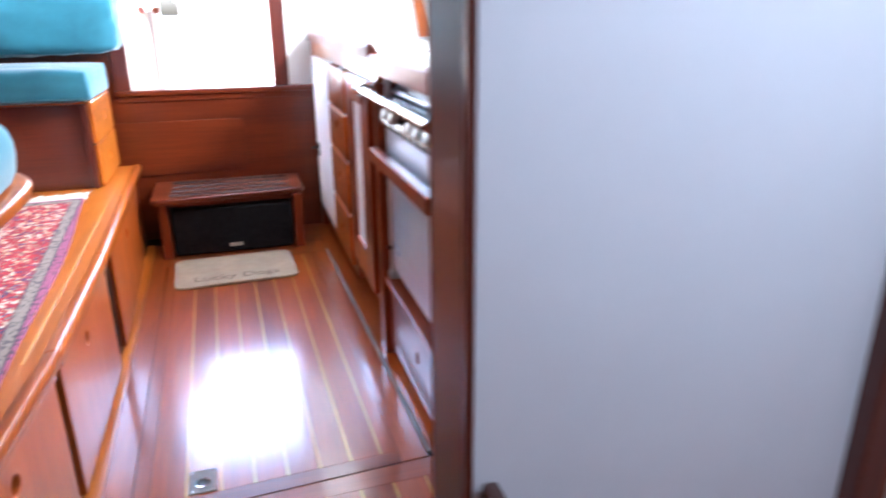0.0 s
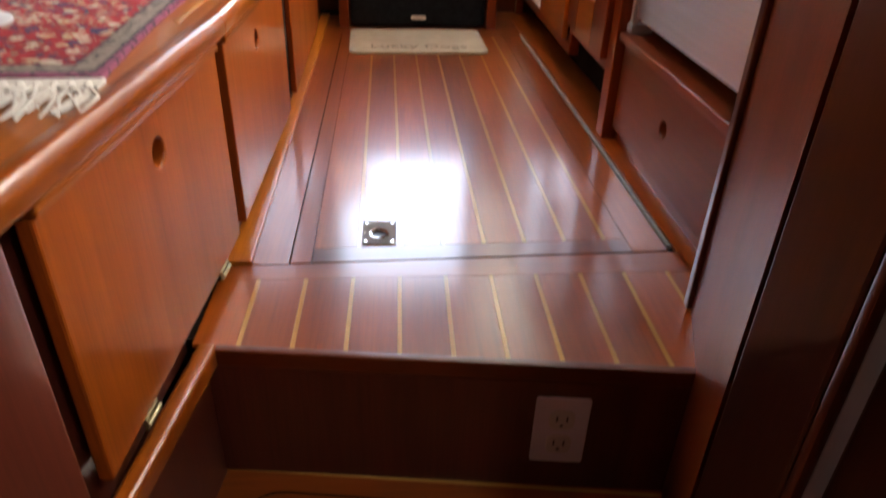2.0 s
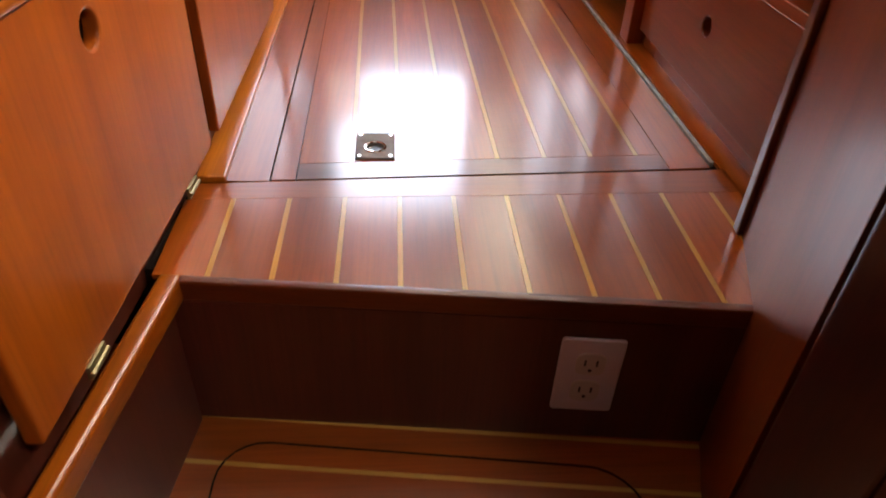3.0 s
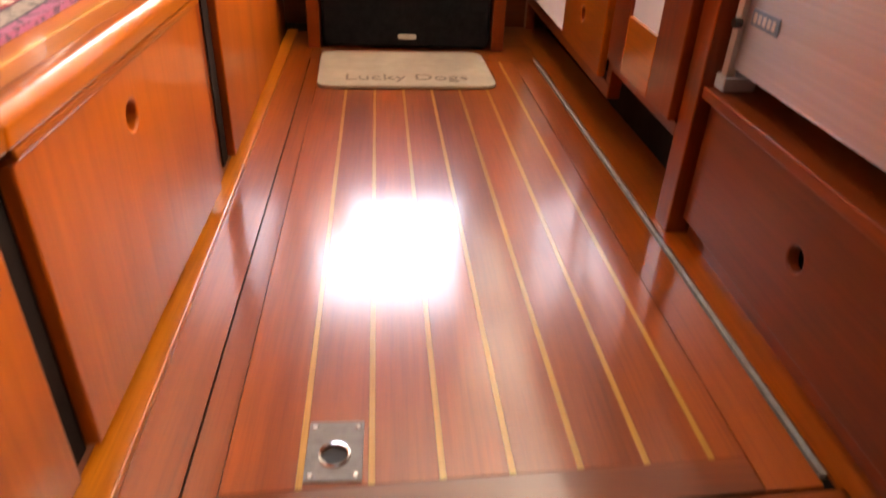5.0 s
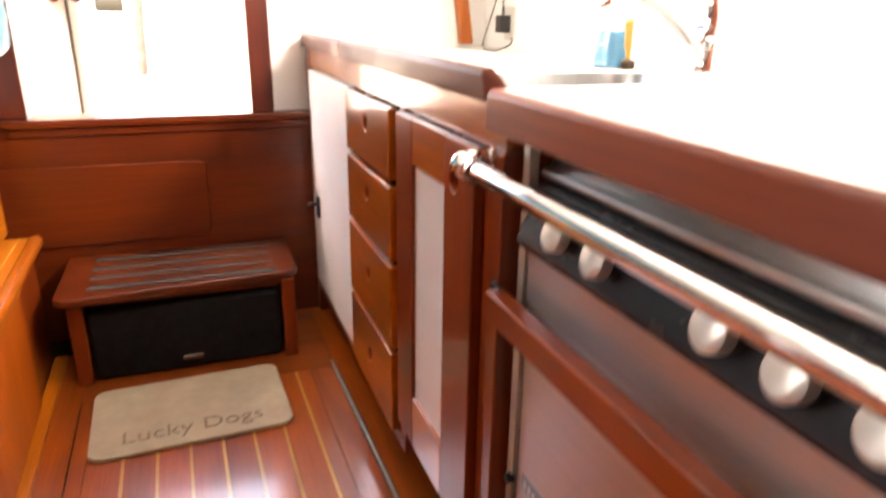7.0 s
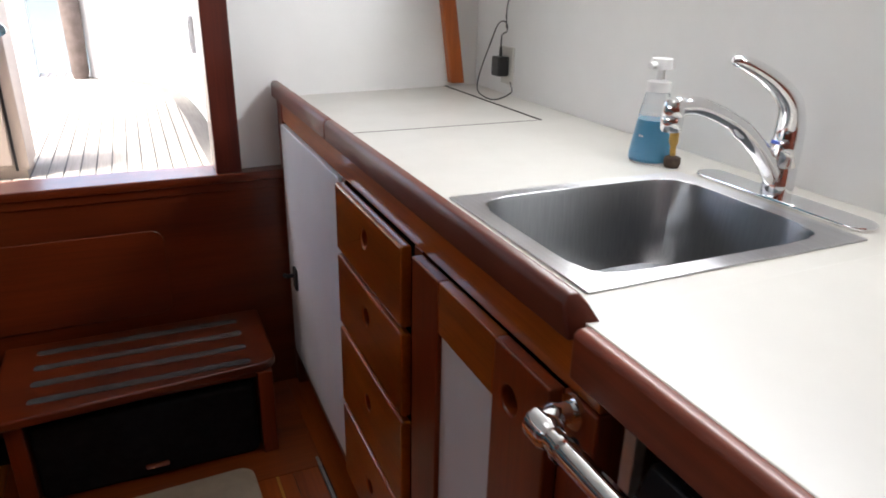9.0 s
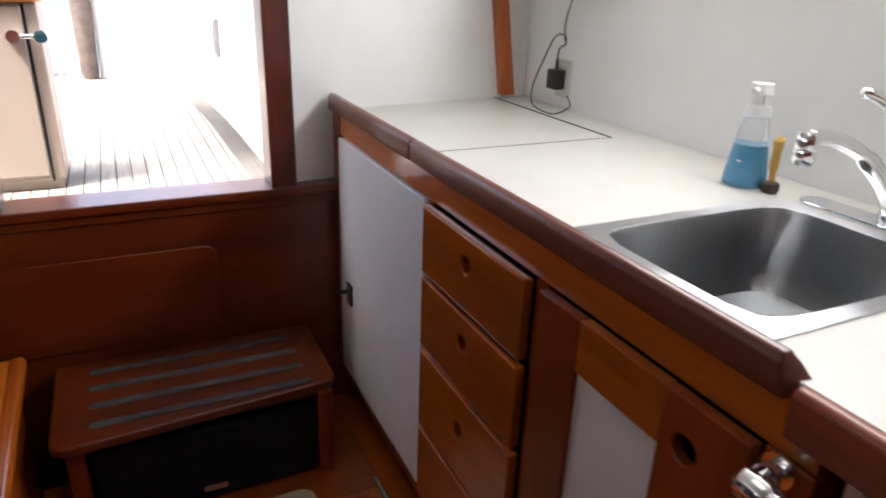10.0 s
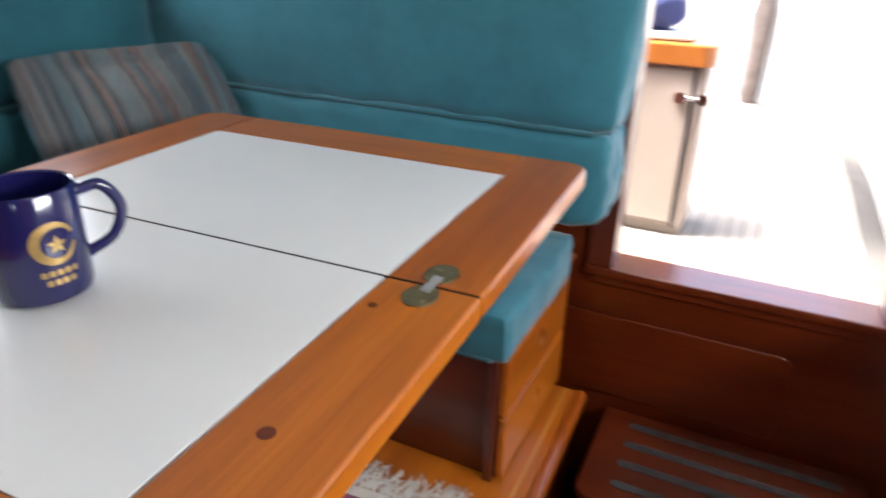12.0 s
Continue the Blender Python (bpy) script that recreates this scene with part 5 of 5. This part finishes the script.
part("margin_plank", bm, shaded_margin, deck, "curved margin plank, the coaming's shadow band in its grey")
for x, y, z in ((1.157, 2.85, 0.99), (1.152, 3.95, 1.02), (1.085, 4.78, 0.99)):
    cl = thing("deck_cleat", (x, y, z), "dark metal vent slot on the coaming", "vent", "coaming vents")
    part("plate", bm_box(x - 0.02, x + 0.01, y - 0.03, y + 0.03, z - 0.09, z + 0.09, 0.006), alloy_strip, cl)
    part("slot", bm_box(x - 0.023, x - 0.019, y - 0.012, y + 0.012, z - 0.07, z + 0.07, 0.002), black_plastic, cl)

helm = thing("helm_locker", (0.0, 3.2, DK), "beige cockpit locker with a wooden top and chrome latch", "locker")
part("body", bm_box(-0.9, 0.47, 2.905, 3.12, DK + 0.03, 1.225, 0.006), beige_gelcoat, helm)
part("toe_board", bm_box(-0.88, 0.46, 2.915, 3.11, DK - 0.003, DK + 0.03), beige_gelcoat, helm)
part("door", bm_box(-0.2, 0.425, 2.888, 2.904, DK + 0.05, 1.215, 0.004), beige_gelcoat, helm, "beige locker door")
part("seam", bm_box(0.428, 0.436, 2.899, 2.906, DK + 0.03, 1.222), black_plastic, helm, "dark seam beside the locker door")
part("wooden_top", bm_prism(rounded(-0.92, 0.49, 2.87, 3.14, 0.05, 5), 1.226, 1.30, 0.008), orange_wood, helm, "varnished wooden top")
lt = part("latch", bm_tube([(0.39, 2.875, 1.125), (0.475, 2.875, 1.125)], 0.008, 10), chrome, helm, "chrome latch")
for x in (0.395, 0.47):
    part("latch_boss", bm_tube([(x, 2.884, 1.125), (x, 2.867, 1.125)], 0.02, 14), chrome, lt)
bag = thing("folded_bag", (0.2, 3.0, 1.30), "folded blue and white cloth on the locker", "cloth")
part("cloth", bm_puffy(-0.05, 0.40, 2.90, 3.1, 1.30, 1.325, 0.012, 0.004, 8, 0.006, 3.0), gelcoat, bag)
part("cloth", bm_puffy(0.0, 0.34, 2.92, 3.09, 1.326, 1.46, 0.05, 0.02, 10, 0.012, 5.0), mottled("navy_cloth", (0.03, 0.04, 0.12), 0.9), bag, "navy cloth")

# Unseen awning, added to cut the high sky from the sole's reflection.
awning = thing("awning", (0.8, 3.55, 2.7), "unseen dark canvas awning added to block the high sky", "awning")
part("canopy", bm_prism([(2.80, 2.66), (3.15, 2.71), (3.65, 2.71), (4.0, 2.66), (4.0, 2.675), (3.65, 2.725), (3.15, 2.725), (2.80, 2.675)], 0.0, 1.5, axis=0), fender_cloth, awning)
for y in (2.82, 3.98):
    part("bow", bm_tube([(1.9, y, 0.60), (1.9, y, 2.3), (1.5, y, 2.653), (0.0, y, 2.653), (-0.95, y, 2.3), (-0.95, y, 0.62)], 0.012, 8), chrome, awning, "thin steel bow")

fend = thing("fender", (0.52, 5.50, DK), "grey brown fender standing with its rope", "fender")
part("body", bm_lathe([(0.045, DK), (0.055, 0.66), (0.06, 0.95), (0.065, 1.2), (0.05, 1.33), (0.02, 1.38)], 0.52, 5.50, 16), fender_cloth, fend)
part("rope", bm_tube([(0.52, 5.50, 1.37), (0.51, 5.48, 1.44), (0.47, 5.45, 1.40), (0.44, 5.43, 1.2)], 0.01, 6), fringe_mat, fend, "pale rope")

ground = structure("water", bm_box(-400, 400, 6.2, 700, -1.35, -1.3), mottled("grey_water", (0.05, 0.07, 0.08), 0.15, 0.5, 0.2), "bright open water behind the boat")

# ---- floor boards and inlays ----
INL = 0.0078


def skew(x, y):
    return x - 0.007 - 0.0165 * y


def front(x):
    return 0.056 * (x - 0.40)


def board(name, x0, x1, y0, y1, material, label="", top=0.0, gap=0.0004):
    """A board along the hatch; y0 and y1 may be functions of x."""
    f0, f1 = (y0 if callable(y0) else (lambda x: y0)), (y1 if callable(y1) else (lambda x: y1))
    x0, x1 = x0 + gap, x1 - gap
    pts = [(skew(x0, f0(x0)), f0(x0)), (skew(x1, f0(x1)), f0(x1)), (skew(x1, f1(x1)), f1(x1)), (skew(x0, f1(x0)), f1(x0))]
    return part(name, bm_prism(pts, -0.007, top), material, sole, label)


strips = [0.618 + 0.0813 * k for k in range(7)]
board("margin_board", 0.40, 0.4905, 0.007, 2.1, sole_y)
board("hatch_border", 0.493, 0.531, lambda x: front(x) + 0.005, 1.76, sole_y)
board("hatch_border", 1.150, 1.222, lambda x: front(x) + 0.005, 1.76, sole_y)
board("hatch_border", 0.532, 1.1495, lambda x: front(x) + 0.005, lambda x: front(x) + 0.0545, sole_x)
board("margin_board", 1.2375, 1.36, -0.1, 2.24, sole_y)
board("cross_board", 0.4905, 1.2375, 1.7615, 2.24, sole_x)
xs = [0.5315] + strips + [1.1495]
for a, b in zip(xs, xs[1:]):
    board("plank", a + (INL / 2 if a in strips else 0), b - (INL / 2 if b in strips else 0), lambda x: front(x) + 0.0555, 1.76, sole_y)
for s in strips:
    board("inlay_strip", s - INL / 2, s + INL / 2, lambda x: front(x) + 0.0555, 1.76, holly, gap=0.0)
board("track_strip", 1.2245, 1.2335, 0.066, 1.80, alloy_strip, "grey ribbed metal track", 0.0025)

# fore band of the sole
def band(x0, x1, d0, d1, material, name):
    """Between the hatch line and the step's nosing; d runs from 0 at the hatch to 1 at the nosing."""
    def at(x, d):
        far, near = front(x) + 0.001, -0.230 - 0.094 * (x - 0.40)
        return (x, far + (near - far) * d)
    return part(name, bm_prism([at(x0, d1), at(x1, d1), at(x1, d0), at(x0, d0)], -0.007, 0.0), material, sole)


band(0.372, 1.236, 0.004, 0.2, sole_x, "cross_board")
fs = [0.4385 + 0.0829 * k for k in range(10)]
xs = [0.368] + fs + [1.25]
for a, b in zip(xs, xs[1:]):
    band(a + (INL / 2 if a in fs else 0), min(b - (INL / 2 if b in fs else 0), 1.24), 0.203, 0.985, sole_y, "plank")
for s in fs:
    band(s - INL / 2 + 0.0003, s + INL / 2 - 0.0003, 0.203, 0.985, holly, "inlay_strip")

pull = thing("hatch_pull", (0.647, 0.12, 0.0), "square metal pull plate with a round recess in the sole", "hatch pull")
part("plate", bm_ring(0.614, 0.680, 0.075, 0.165, 0.0002, 0.0035, 0.647, 0.112, lambda g: 0.016, 2, 0.001), alloy_strip, pull)
part("recess", bm_lathe([(0.0158, 0.0004), (0.0155, 0.0008), (0.004, 0.0006)], 0.647, 0.112, 20), black_plastic, pull, "dark recess")
part("ring", bm_tube([(0.647 + 0.0175 * math.cos(radians(g)), 0.112 + 0.0175 * math.sin(radians(g)), 0.0042) for g in range(0, 361, 20)], 0.002, 6), chrome, pull)
for dx in (-0.026, 0.026):
    for y in (0.083, 0.157):
        part("screw", bm_lathe([(0.004, 0.0034), (0.003, 0.0044)], 0.647 + dx, y, 10), chrome, pull)

# lower sole: boards across, pale inlays, a rounded hatch seam
def across(name, a, b, material):
    """A board across the lower sole; a and b are its edges where it meets the port side."""
    pts = [(x, y - 0.11 * (x - 0.4)) for x, y in ((-0.3, a), (-0.3, b), (1.9, b), (1.9, a))]
    return part(name, bm_prism(pts, LOW - 0.007, LOW), material, lower_sole)


ys = [-0.10, -0.238] + [-0.238 - 0.082 * k for k in range(1, 26)]
for a, b in zip(ys, ys[1:]):
    across("plank", a - INL / 2, b + INL / 2, sole_x)
for y in ys[1:]:
    across("inlay_strip", y + INL / 2 - 0.0003, y - INL / 2 + 0.0003, holly_x)
seam = [(x, y - 0.12 * (x - 0.44)) for x, y in rounded(0.43, 1.02, -1.0, -0.285, 0.07, 6)]
part("hatch_seam", bm_tube([(x, y, LOW + 0.0003) for x, y in seam + seam[:1]], 0.0016, 5), shade_and_seam, lower_sole, "dark seam of a hatch with rounded corners")

# teak planks of the cockpit deck
plank_mesh = to_mesh("plank", bm_box(-0.024, 0.024, AY + 0.06, 5.85, DK - 0.01, DK, 0.0), bleached_teak)
for k in range(52):
    piece("plank", plank_mesh, deck, (-1.1 + 0.053 * k, 0, 0))
